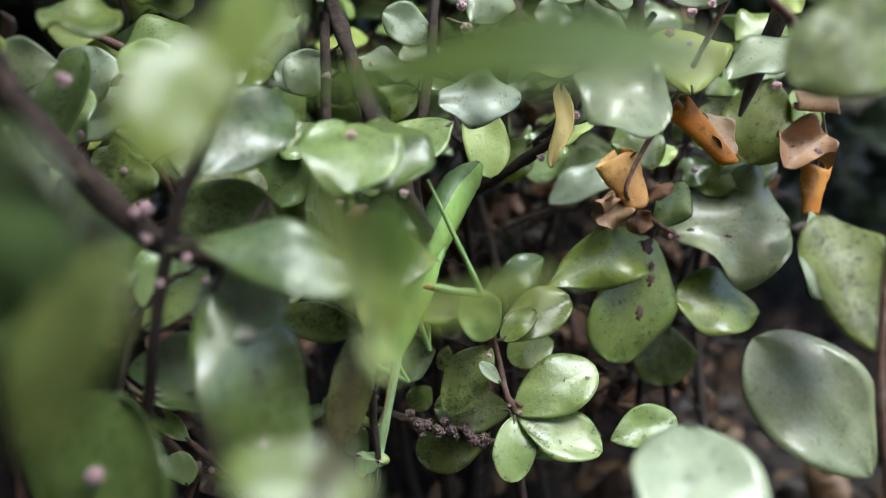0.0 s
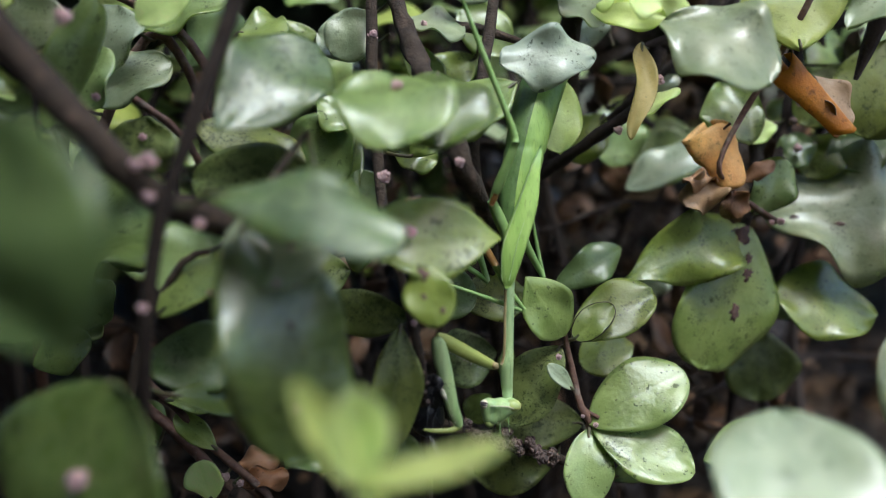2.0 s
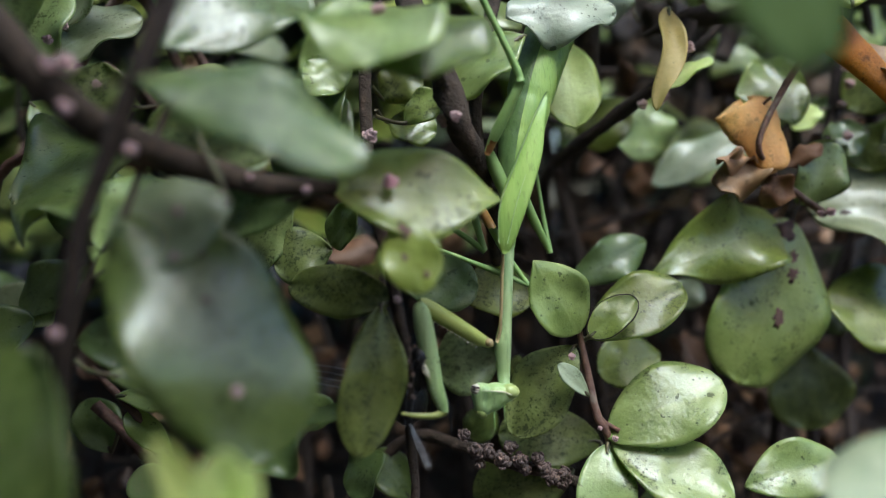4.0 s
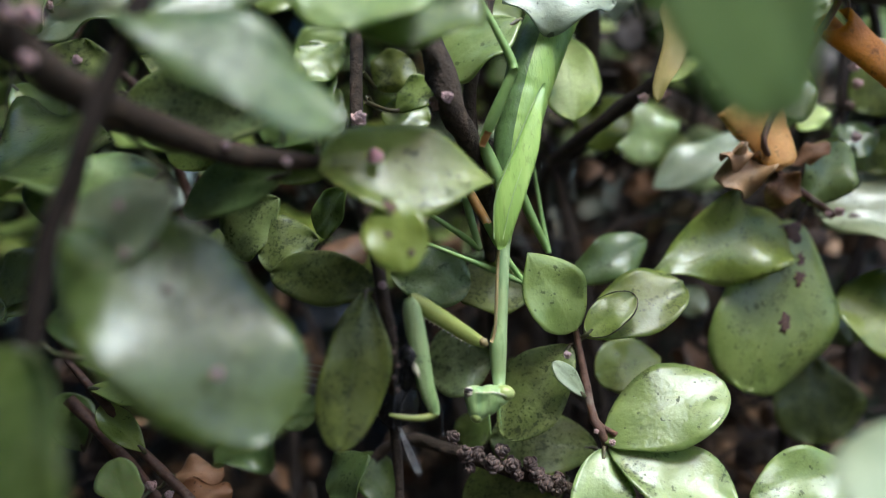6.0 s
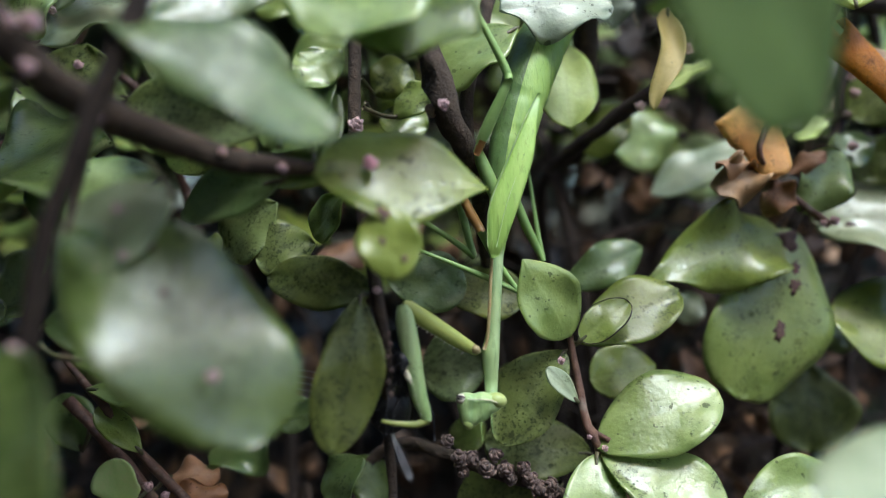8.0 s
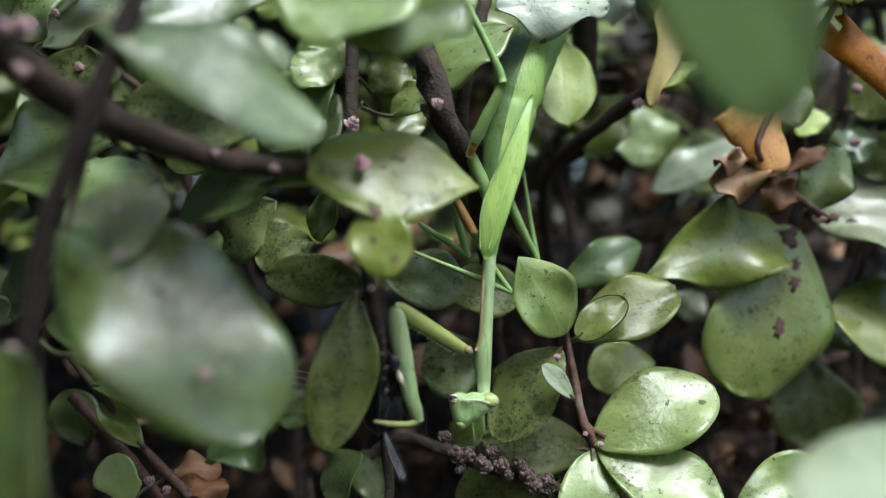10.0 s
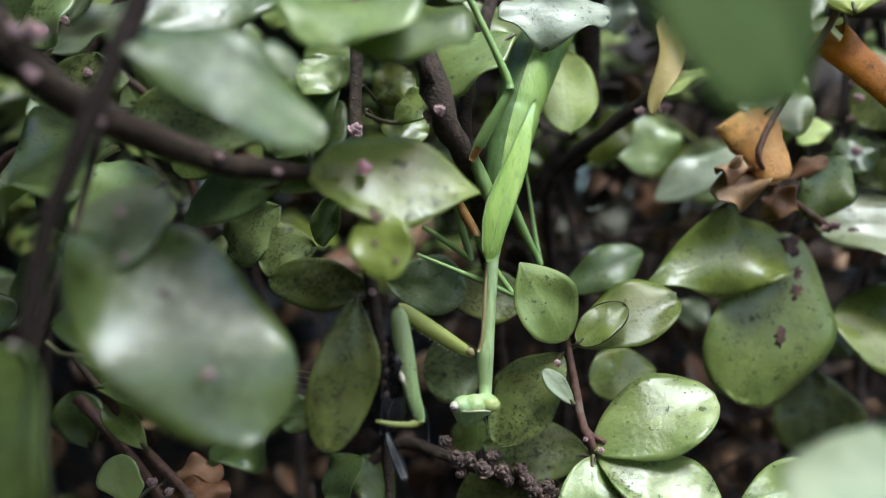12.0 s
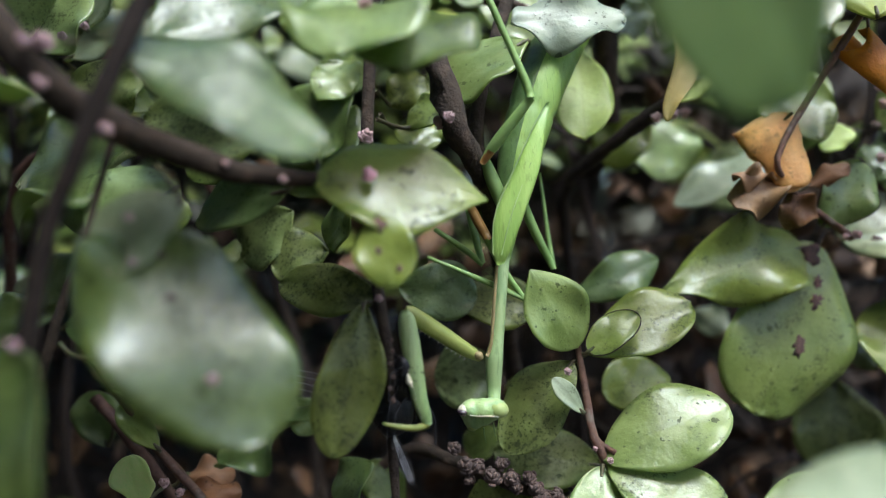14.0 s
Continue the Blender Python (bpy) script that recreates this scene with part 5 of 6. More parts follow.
tube("stem", corner_shoot, [(0.04, 0.04, 0.09, 0.0004), (0.037, 0.043, 0.107, 0.0003), (0.035, 0.046, 0.12, 0.0002)], "twig", 8, 0.004, 0.3, 248)
leaf(corner_shoot, (0.035, 0.046, 0.12), (0.0415, 0.07, 0.1352), 0.0195, -14, "pale", seed=55, q=0.45, bend=0.05, wave=0.04)
bud(corner_shoot, (0.0345, 0.0545, 0.1285), 0.0010, 4)

lens_branch = branch((0.12, 0.05, 0), "shrub branch hanging close before the lens")
tube("stem", lens_branch, [(0.12, 0.05, -0.03, 0.002), (0.13, 0.05, 0.15, 0.0016), (0.09, 0.045, 0.22, 0.0014), (0.0116, 0.05, 0.1773, 0.0003), (0.0164, 0.05, 0.1692, 0.0003)], "twig", 8, 0.004, 0.3, 252)
leaf(lens_branch, (0.0136, 0.05, 0.1765), (0.0272, 0.058, 0.1612), 0.0240, 0, "lit", stalk=(0.0116, 0.05, 0.1773), seed=59, fat=0.5, q=0.6)

thin_stem = branch((-0.0347, 0.072, 0.1575), "thin dark bare stem hanging close to the lens")
tube("stem", thin_stem, [(-0.0432, 0.08, 0.1112, 0.0009), (-0.0408, 0.075, 0.1302, 0.0009), (-0.0392, 0.073, 0.1415, 0.001), (-0.0368, 0.072, 0.1522, 0.001), (-0.0347, 0.072, 0.1575, 0.001), (-0.0324, 0.072, 0.1633, 0.0011), (-0.0295, 0.073, 0.1716, 0.0011), (-0.0251, 0.075, 0.1854, 0.001), (-0.0214, 0.08, 0.2054, 0.001)], "black", 8, 0.004, 0.3, 255)
bud(thin_stem, (-0.0386, 0.0705, 0.1404), 0.0016, 10)

near_shoot = branch((-0.0259, 0.0547, 0.197), "leafy shoot hanging close to the lens, pushed aside")
tube("stem", near_shoot, [(-0.0249, 0.0540, 0.1917, 0.00052), (-0.0258, 0.0546, 0.1957, 0.00059), (-0.0249, 0.0556, 0.2051, 0.00059), (-0.0235, 0.0611, 0.2240, 0.00059)], "black", 8, 0.004, 0.3, 258)
leaf(near_shoot, (-0.0256, 0.0541, 0.1969), (-0.0297, 0.0487, 0.1878), 0.0075, -8, "green", seed=65, fat=0.5)
leaf(near_shoot, (-0.0246, 0.0515, 0.1928), (-0.0211, 0.0568, 0.2016), 0.0083, -14, "green", stalk=(-0.0251, 0.0541, 0.1923), seed=66, fat=0.5)
leaf(near_shoot, (-0.0240, 0.0536, 0.1917), (0.0063, 0.0360, 0.1942), 0.0129, -42, "dark", stalk=(-0.0249, 0.0540, 0.1917), seed=67, label="long dark leaf close to the lens", fat=0.6, q=0.6, bend=0.05, twist=0.5)

near_leaf = branch((-0.0316, 0.0192, 0.1783), "dark leaf very close to the lens")
tube("stem", near_leaf, [(-0.0462, 0.0228, 0.192, 0.0004), (-0.0388, 0.0221, 0.1898, 0.0004), (-0.0343, 0.0204, 0.1864, 0.0003)], "black", 8, 0.004, 0.3, 263)
leaf(near_leaf, (-0.0351, 0.0205, 0.1868), (-0.0307, 0.018, 0.1699), 0.0146, 25, "dark", seed=70, fat=0.5, q=0.45)


brushed_leaf = branch((-0.0300, 0.0186, 0.1650), "pale leaf brushed aside by the lens")
tube("stem", brushed_leaf, [(-0.0420, 0.0228, 0.1840, 0.0004), (-0.0330, 0.0215, 0.1790, 0.0004), (-0.0262, 0.0200, 0.1722, 0.0003)], "black", 8, 0.004, 0.3, 265)
tube("stem", brushed_leaf, [(-0.0330, 0.0215, 0.1790, 0.0003), (-0.0240, 0.0230, 0.1650, 0.0003), (-0.0205, 0.0216, 0.1550, 0.0003)], "black", 8, 0.004, 0.3, 266)
leaf(brushed_leaf, (-0.0205, 0.0216, 0.1550), (-0.0095, 0.0210, 0.1525), 0.0058, -10, "green", seed=72, fat=0.5)
leaf(brushed_leaf, (-0.0262, 0.0200, 0.1722), (-0.0322, 0.0170, 0.1585), 0.0082, 20, "spot", seed=71, fat=0.5, q=0.5)


# ---- the mantis, its prey, withered leaves and the young sprout ----
def abdomen(parent, keys):
    """A ringed abdomen: a shaded flank and a bright back, parted by a ridge."""
    o = Vector(keys[0][:3])
    sides = 18
    v, f = tube_data(keys, sides, 0.0008, 0.0, 0, 0.8)
    n = len(v) // sides
    pts = []
    for i in range(n):
        mid = sum((v[i * sides + j] for j in range(sides)), Vector()) / sides
        ring = (i / n * 8.5) % 1.0
        k = 1 - 0.07 * math.exp(-((ring - 0.04) / 0.07) ** 2)
        for j in range(sides):
            p = v[i * sides + j]
            a = 2 * math.pi * j / sides
            ridge = 1 + 0.05 * math.exp(-((a - 1.4) / 0.2) ** 2)
            pts.append(mid + (p - mid) * k * ridge - o)
    ids = []
    for i in range(n - 1):
        for j in range(sides):
            a = 360 * (j + 0.5) / sides
            ids.append(1 if a < 80 or a > 265 else 0)
    ids += [0, 1]
    return put("abdomen", mesh_of("abdomen", pts, f, ["mantis", "mantis_dark"], ids), parent, Matrix.Translation(o))


def head(parent, at, half):
    """A triangular head seen from aslant: brow above, mouth below to one side, an eye at each upper corner."""
    rim = [Vector(p) for p in ((0.72, 0.55), (0.95, 0.3), (0.78, 0.0), (0.42, -0.3), (-0.1, -0.66), (-0.5, -0.88), (-0.8, -0.7), (-0.92, -0.3), (-1.0, 0.2), (-0.86, 0.46), (-0.3, 0.5), (0.2, 0.52))]
    mid = Vector((-0.12, 0.05))
    polar = sorted((math.atan2((p - mid).y, (p - mid).x), (p - mid).length) for p in rim)

    def reach(a):
        ring = [(polar[-1][0] - 2 * math.pi, polar[-1][1])] + polar + [(polar[0][0] + 2 * math.pi, polar[0][1])]
        for (a0, r0), (a1, r1) in zip(ring, ring[1:]):
            if a0 <= a <= a1:
                k = (a - a0) / (a1 - a0)
                k = k * k * (3 - 2 * k)
                return r0 + (r1 - r0) * k
        return polar[0][1]

    def face(v):
        m = math.hypot(v.x, v.y)
        a = math.atan2(v.y, v.x)
        r = reach(a) * m ** 0.8
        x, z = mid.x + r * math.cos(a), mid.y + r * math.sin(a)
        hollow = 0.14 * math.exp(-((x + 0.35) ** 2 + (z + 0.05) ** 2) / 0.09) if v.z > 0 else 0.0
        return Vector((x * half, -(v.z * 0.5 - hollow) * half, z * half))

    v, f = blob_data(14, 36, face)
    ob = put("head", mesh_of("head", v, f, ["mantis_pale"]), parent, Matrix.Translation(at))

    def knob(name, mat, c, s, tilt=0.0, label=""):
        turn = Matrix.Rotation(tilt, 4, "Y")
        kv, kf = blob_data(9, 14, lambda p: (turn @ Vector((p.x * s[0], p.y * s[1], p.z * s[2])) + Vector(c)) * half)
        put(name, mesh_of(name, kv, kf, [mat]), ob, None, label)

    knob("eye", "eye", (0.58, -0.12, 0.27), (0.42, 0.36, 0.31), 0.12)
    knob("eye", "cream", (-0.82, -0.12, 0.3), (0.24, 0.26, 0.22), 0.0, "pale eye with dark bars")
    for k in range(3):
        knob("eye_bar", "eyedark", (-0.86 + 0.02 * k, -0.3 + 0.02 * k, 0.44 - 0.11 * k), (0.2, 0.1, 0.045), 0.15)
    knob("mouthparts", "eye", (-0.52, -0.12, -0.66), (0.27, 0.26, 0.26))
    for x, z in ((-0.05, -0.5), (0.36, -0.2)):
        av, af = tube_data([(x * half, -half * 0.4, z * half, 0.00012), (x * half, -half * 0.55, (z - 0.3) * half, 0.00008), ((x + 0.06) * half, -half * 0.6, (z - 0.75) * half, 0.00004)], 5, 0.001)
        put("antenna", mesh_of("antenna", av, af, ["mantis_leg"]), ob)
    cv, cf = tube_data([(-half * 0.6, -half * 0.42, half * 0.34, 0.00005), (-half * 0.1, -half * 0.5, half * 0.36, 0.00009), (half * 0.3, -half * 0.5, half * 0.34, 0.00011), (half * 0.62, -half * 0.47, half * 0.22, 0.00006)], 6, 0.0007)
    put("brow", mesh_of("brow", cv, cf, ["cream"]), ob)
    return ob


SPINE = mesh_of("spine", [(0.24, 0, 0), (0, 0.24, 0), (-0.24, 0, 0), (0, -0.24, 0), (0, 0, 1)], [(0, 1, 4), (1, 2, 4), (2, 3, 4), (3, 0, 4), (3, 2, 1, 0)], ["cream"], smooth=False)


def spines(parent, a, b, count, size):
    """A row of pale spines from a to b."""
    a, b = Vector(a), Vector(b)
    way = (b - a).normalized()
    out = way.cross(Vector((0, 1, 0)))
    if out.z > 0:
        out = -out
    for i in range(count):
        p = a.lerp(b, i / (count - 1))
        k = size * (0.7 if i % 2 else 1.0)
        z = (out + way * 0.35).normalized()
        x = Vector((0, 1, 0)).cross(z).normalized()
        m = Matrix((x, z.cross(x), z)).transposed().to_4x4()
        put("spine", SPINE, parent, Matrix.Translation(p) @ m @ Matrix.Scale(k, 4))


def build_fly(face, chest, tail, wing_a, wing_a_tip, wing_b, wing_b_tip, size):
    fly = thing("fly", chest, "black bristly fly held in the forelegs of the mantis", "fly")
    rng = random.Random(8)
    for name, at, s in (("head", face, (0.38, 0.4, 0.42)), ("thorax", chest, (0.85, 0.7, 0.9)), ("abdomen", tail, (0.9, 0.7, 1.1))):
        v, f = blob_data(10, 14, lambda p: Vector((p.x * s[0], p.y * s[1], p.z * s[2])) * size * (1 + 0.1 * noise.noise(p * 3)))
        put(name, mesh_of(name, v, f, ["fly"]), fly, Matrix.Translation(at))
    verts, faces = [], []
    for i in range(420):
        c = Vector(rng.choice((chest, tail, chest, tail, face)))
        w = Vector((rng.gauss(0, 1), rng.gauss(0, 1), rng.gauss(0, 1))).normalized()
        p, e = c + w * size * 0.4, c + w * size * rng.uniform(0.6, 1.25)
        v, f = tube_data([(*p, 0.00008), (*e, 0.00002)], 3, 0.002)
        o = len(verts)
        verts += v
        faces += [tuple(k + o for k in g) for g in f]
    c = Vector(chest)
    put("bristles", mesh_of("bristles", [v - c for v in verts], faces, ["fly"]), fly, Matrix.Translation(c))
    for i in range(6):
        s = Vector(chest) + Vector((rng.uniform(-0.5, 1), -0.4, rng.uniform(-1, 0.5))) * size * 0.6
        w = Vector((rng.uniform(-0.4, 1), rng.uniform(-0.5, 0.1), rng.uniform(-1, 0.4))).normalized()
        k, e = s + w * size * 1.1, s + w * size * 1.3 + Vector((0, 0, -size * 1.2))
        tube("leg", fly, [(*s, 0.00022), (*k, 0.00016), (*e, 0.00008)], "fly", 5, 0.001)
    for a, b, wide in ((wing_a, wing_a_tip, 0.5), (wing_b, wing_b_tip, 0.16)):
        length = (Vector(b) - Vector(a)).length
        v, f, ids = leaf_data(length, length * wide, fat=0.6, bend=0.02, cup=0.1, seed=4, nu=10, nv=7, thick=0.00004)
        w = put("wing", mesh_of("wing", v, f, ["wing"]), fly, leaf_pose(a, b, 10), "clear veined wing")
        for j in range(4):
            y = (j - 1.5) * length * wide * 0.2
            vv, vf = tube_data([(0, y * 0.2, 0.0002, 0.00007), (length * 0.5, y, length * 0.02 + 0.0002, 0.00005), (length * 0.93, y * 0.9, 0.0002, 0.00003)], 4, 0.003)
            put("vein", mesh_of("vein", vv, vf, ["wingvein"]), w)
    return fly


def rolled_sheet(parent, a, b, ra, rb, turns, start, mat, seed, slant=0.3):
    """A dry blade rolled into a cone from a to b, open at both ends."""
    a, b = Vector(a), Vector(b)
    way = b - a
    x = way.normalized()
    y = x.cross(Vector((0, 1, 0))).normalized()
    z = x.cross(y)
    nu, nv, top, low = 14, 22, [], []
    for i in range(nu):
        u = i / (nu - 1)
        for j in range(nv):
            s = j / (nv - 1)
            ang = radians(start) + 2 * math.pi * turns * s
            r = (ra + (rb - ra) * u) * (0.72 + 0.4 * s) * (1 + 0.3 * noise.noise(Vector((u * 2.2 + seed, s * 3, seed * 0.3))) + 0.1 * noise.noise(Vector((u * 6 + seed, s * 9, seed * 0.3))))
            lift = slant * ra * math.sin(ang) * (1 - u) + 0.4 * ra * noise.noise(Vector((s * 4, seed + 0.5, u)))
            for out, cut in ((top, 0.0), (low, 0.00022)):
                out.append(x * (way.length * u + lift) + (y * math.cos(ang) + z * (0.4 * math.sin(ang))) * (r - cut))
    n, faces = nu * nv, []
    for i in range(nu - 1):
        for j in range(nv - 1):
            p, q, r, s = i * nv + j, (i + 1) * nv + j, (i + 1) * nv + j + 1, i * nv + j + 1
            faces += [(p, q, r, s), (n + s, n + r, n + q, n + p)]
    rim = [i * nv for i in range(nu)] + [(nu - 1) * nv + j for j in range(1, nv)] + [i * nv + nv - 1 for i in range(nu - 2, -1, -1)] + list(range(nv - 2, 0, -1))
    faces += [(q, p, n + p, n + q) for p, q in zip(rim, rim[1:] + rim[:1])]
    return put("rolled_blade", mesh_of("rolled_blade", top + low, faces, [mat]), parent, Matrix.Translation(a))


def rolled_leaf(a, b, ra, rb, turns, start, mat, label, stalk, seed, slant=0.3):
    ob = thing("withered_leaf", a, label, "leaf", "withered leaves in the shrub")
    rolled_sheet(ob, a, b, ra, rb, turns, start, mat, seed, slant)
    m = (Vector(a) * 0.8 + Vector(b) * 0.2)
    tube("petiole", ob, [(*stalk, 0.0003), (*m, 0.0002)], "twig", 5, 0.002)
    return ob


def withered(base, tip, width, roll, mat, label, stalk, **shape):
    ob = thing("withered_leaf", base, label, "leaf", "withered leaves in the shrub")
    leaf(ob, base, tip, width, roll, mat, stalk, seed=round(abs(base[0]) * 9000) % 89, **shape)


def build_sprout(at):
    """A pale young shoot tip: a stem, and five small leaves round its end."""
    ob = thing("young_sprout", at, "pale yellow-green young sprout on a brown stem", "sprout")
    x, y, z = at
    tube("stem", ob, [(x - 0.012, y + 0.012, z - 0.09, 0.0009), (x - 0.008, y + 0.004, z - 0.03, 0.0007), (x, y, z, 0.0005)], "twig", 7, 0.004, 0.3)
    for dx, dy, dz, w, roll in ((-0.0046, -0.001, 0.0098, 0.0028, 10), (0.0128, -0.001, 0.0034, 0.0027, -25), (0.0004, 0.0005, 0.0084, 0.0046, 0), (0.0022, 0.002, 0.0066, 0.0032, 10), (0.0024, -0.001, -0.0038, 0.002, 0)):
        leaf(ob, at, (x + dx, y + dy, z + dz), w, roll, "young", seed=round(w * 1e5), fat=0.5, bend=-0.08, cup=0.5, nu=12, nv=7)
    return ob


mantis = thing("praying_mantis", (0.0089, 0.116, 0.1501), "slender green praying mantis hanging head down, eating a fly", "mantis")
abdomen(mantis, [(0.0222, 0.1315, 0.1925, 0.0012), (0.0200, 0.130, 0.1895, 0.0033), (0.0172, 0.1275, 0.1858, 0.0042), (0.0148, 0.1245, 0.1802, 0.0042), (0.0126, 0.122, 0.173, 0.0038), (0.0110, 0.120, 0.1664, 0.0034), (0.0100, 0.118, 0.1605, 0.0025), (0.0093, 0.117, 0.1548, 0.0017), (0.0089, 0.116, 0.1501, 0.0009)])
tube("wing_cover", mantis, [(0.0154, 0.1190, 0.1748, 0.0002), (0.0140, 0.1172, 0.1709, 0.0009), (0.0123, 0.1155, 0.1647, 0.0018), (0.0097, 0.1143, 0.1577, 0.0022), (0.0088, 0.1140, 0.1539, 0.0018), (0.0083, 0.1141, 0.1509, 0.0012), (0.0083, 0.1145, 0.1493, 0.0005)], "mantis", sides=12, flat=0.22, step=0.0015)
tube("wing_edge", mantis, [(0.0150, 0.1180, 0.1745, 0.00006), (0.0131, 0.1165, 0.1709, 0.00009), (0.0106, 0.1150, 0.1650, 0.0001), (0.0076, 0.1137, 0.1577, 0.0001), (0.0071, 0.1135, 0.1539, 0.00009), (0.0072, 0.1137, 0.1509, 0.00006)], "mantis_pale", sides=6, step=0.0015, label="pale green wing margin")
tube("wing_vein", mantis, [(0.0127, 0.1152, 0.1650, 0.00004), (0.0101, 0.1138, 0.1577, 0.00007), (0.0091, 0.1135, 0.1539, 0.00008), (0.0085, 0.1137, 0.1509, 0.00005)], "mantis_pale", sides=6, step=0.0015)
tube("prothorax", mantis, [(0.0088, 0.1155, 0.1514, 0.001), (0.0086, 0.115, 0.1484, 0.001), (0.0084, 0.114, 0.1434, 0.0009), (0.0081, 0.1135, 0.1384, 0.001), (0.0077, 0.113, 0.1358, 0.0013), (0.0077, 0.113, 0.1334, 0.0012), (0.0078, 0.1128, 0.1295, 0.0009)], "mantis_pale", sides=12, flat=0.85, step=0.0015)
tube("thorax_keel", mantis, [(0.0078, 0.1138, 0.1492, 0.00026), (0.0075, 0.1129, 0.1434, 0.00026), (0.0072, 0.1122, 0.1377, 0.00026), (0.0066, 0.112, 0.1359, 0.00026)], "ridge", sides=6, step=0.002)
tube("wing_root", mantis, [(0.0056, 0.115, 0.1652, 0.0008), (0.007, 0.1155, 0.162, 0.0011), (0.0087, 0.116, 0.1582, 0.001)], "mantis_leg", sides=10)
mantis_head = head(mantis, (0.0063, 0.1118, 0.1277), 0.00362)
foreleg = tube("foreleg", mantis, [(0.0057, 0.1118, 0.1356, 0.0006), (0.0044, 0.111, 0.1364, 0.0009), (0.0023, 0.1098, 0.1378, 0.0011), (-0.0003, 0.1086, 0.1396, 0.0012), (-0.0031, 0.1075, 0.1415, 0.0012), (-0.0044, 0.1069, 0.1425, 0.001), (-0.005, 0.1066, 0.1428, 0.0006)], "mantis_yellow", sides=10, flat=0.75, step=0.0015)
tube("femur", foreleg, [(-0.005, 0.1066, 0.1427, 0.00077), (-0.0047, 0.1062, 0.1413, 0.00128), (-0.0041, 0.106, 0.138, 0.00141), (-0.0034, 0.106, 0.1345, 0.00128), (-0.0027, 0.106, 0.1306, 0.00115), (-0.0018, 0.1062, 0.128, 0.00090), (-0.0015, 0.1065, 0.1267, 0.00064)], "mantis_pale", sides=10, flat=0.7, step=0.0015)
tube("tibia", foreleg, [(-0.0013, 0.1065, 0.1268, 0.0006), (-0.003, 0.106, 0.1263, 0.0005), (-0.0057, 0.1055, 0.1265, 0.0004), (-0.0077, 0.105, 0.127, 0.0002)], "mantis_yellow", sides=8, flat=0.8, step=0.0015)
spines(foreleg, (0.0035, 0.1094, 0.1358), (-0.0033, 0.1066, 0.1403), 12, 0.00042)
spines(foreleg, (-0.0041, 0.105, 0.1346), (-0.0022, 0.105, 0.128), 11, 0.00035)
spines(foreleg, (-0.0026, 0.105, 0.1269), (-0.0068, 0.1045, 0.1273), 9, 0.00031)
tube("joint", foreleg, [(0.0049, 0.1112, 0.1365, 0.0003), (0.0054, 0.1108, 0.1361, 0.0007), (0.0058, 0.1112, 0.1357, 0.0004)], "ridge", sides=8, step=0.0008)
tube("membrane", foreleg, [(-0.0044, 0.1056, 0.1341, 0.0002), (-0.0041, 0.1053, 0.133, 0.0005), (-0.0036, 0.1054, 0.1321, 0.0002)], "cream", sides=8, step=0.0008)
leg = tube("midleg", mantis, [(0.0036, 0.1165, 0.1582, 0.00065), (0.0048, 0.1165, 0.1559, 0.00078), (0.0065, 0.1165, 0.1531, 0.00065)], "mantis_thigh", sides=8, step=0.002)
tube("femur", leg, [(0.0063, 0.1165, 0.1533, 0.00065), (0.0089, 0.1165, 0.1485, 0.00052), (0.0122, 0.118, 0.1441, 0.00039)], "mantis_leg", sides=8, step=0.002)
tube("tibia", leg, [(0.0123, 0.118, 0.144, 0.00039), (0.0083, 0.117, 0.1458, 0.00052), (0.0031, 0.1165, 0.1479, 0.00039), (-0.0029, 0.116, 0.1503, 0.00026)], "mantis_leg", sides=7, step=0.002)
leg = tube("midleg", mantis, [(0.0031, 0.122, 0.1582, 0.00065), (0.0041, 0.122, 0.1541, 0.00065), (0.0055, 0.122, 0.1494, 0.00052)], "mantis_leg", sides=8, step=0.002)
tube("tibia", leg, [(0.0056, 0.122, 0.1492, 0.00052), (0.0028, 0.122, 0.1514, 0.00052), (-0.0024, 0.122, 0.1548, 0.00039)], "mantis_leg", sides=7, step=0.002)
leg = tube("hindleg", mantis, [(0.0116, 0.123, 0.1596, 0.00078), (0.0139, 0.125, 0.1547, 0.00078), (0.0172, 0.128, 0.1488, 0.00052)], "mantis_leg", sides=8, step=0.002)
tube("tibia", leg, [(0.0172, 0.128, 0.1486, 0.00052), (0.0162, 0.129, 0.1548, 0.00039), (0.0147, 0.13, 0.1649, 0.00026)], "mantis_leg", sides=7, step=0.002)
hind_femur = tube("hindleg", mantis, [(0.0053, 0.1135, 0.1648, 0.00045), (0.0066, 0.1125, 0.1679, 0.00091), (0.0085, 0.1115, 0.1721, 0.00078), (0.0099, 0.111, 0.1753, 0.00065)], "mantis_leg", sides=9, step=0.002)
tube("thigh", hind_femur, [(0.0053, 0.1135, 0.1645, 0.00045), (0.0057, 0.1131, 0.1655, 0.00060), (0.0061, 0.1128, 0.1666, 0.00070)], "mantis_thigh", sides=9, step=0.002)
hind_tibia = tube("tibia", hind_femur, [(0.0099, 0.111, 0.1752, 0.00065), (0.0092, 0.111, 0.1772, 0.00065), (0.0069, 0.111, 0.1816, 0.00052), (0.0031, 0.111, 0.1885, 0.00052), (-0.002, 0.111, 0.1981, 0.00026)], "mantis_leg", sides=8, step=0.002)
fly = build_fly((-0.0050, 0.1062, 0.1350), (-0.0058, 0.1092, 0.1323), (-0.0070, 0.1096, 0.1280), (-0.0114, 0.1075, 0.1303), (-0.0213, 0.107, 0.1326), (-0.0068, 0.1085, 0.1252), (-0.0036, 0.1085, 0.1175), 0.00356)
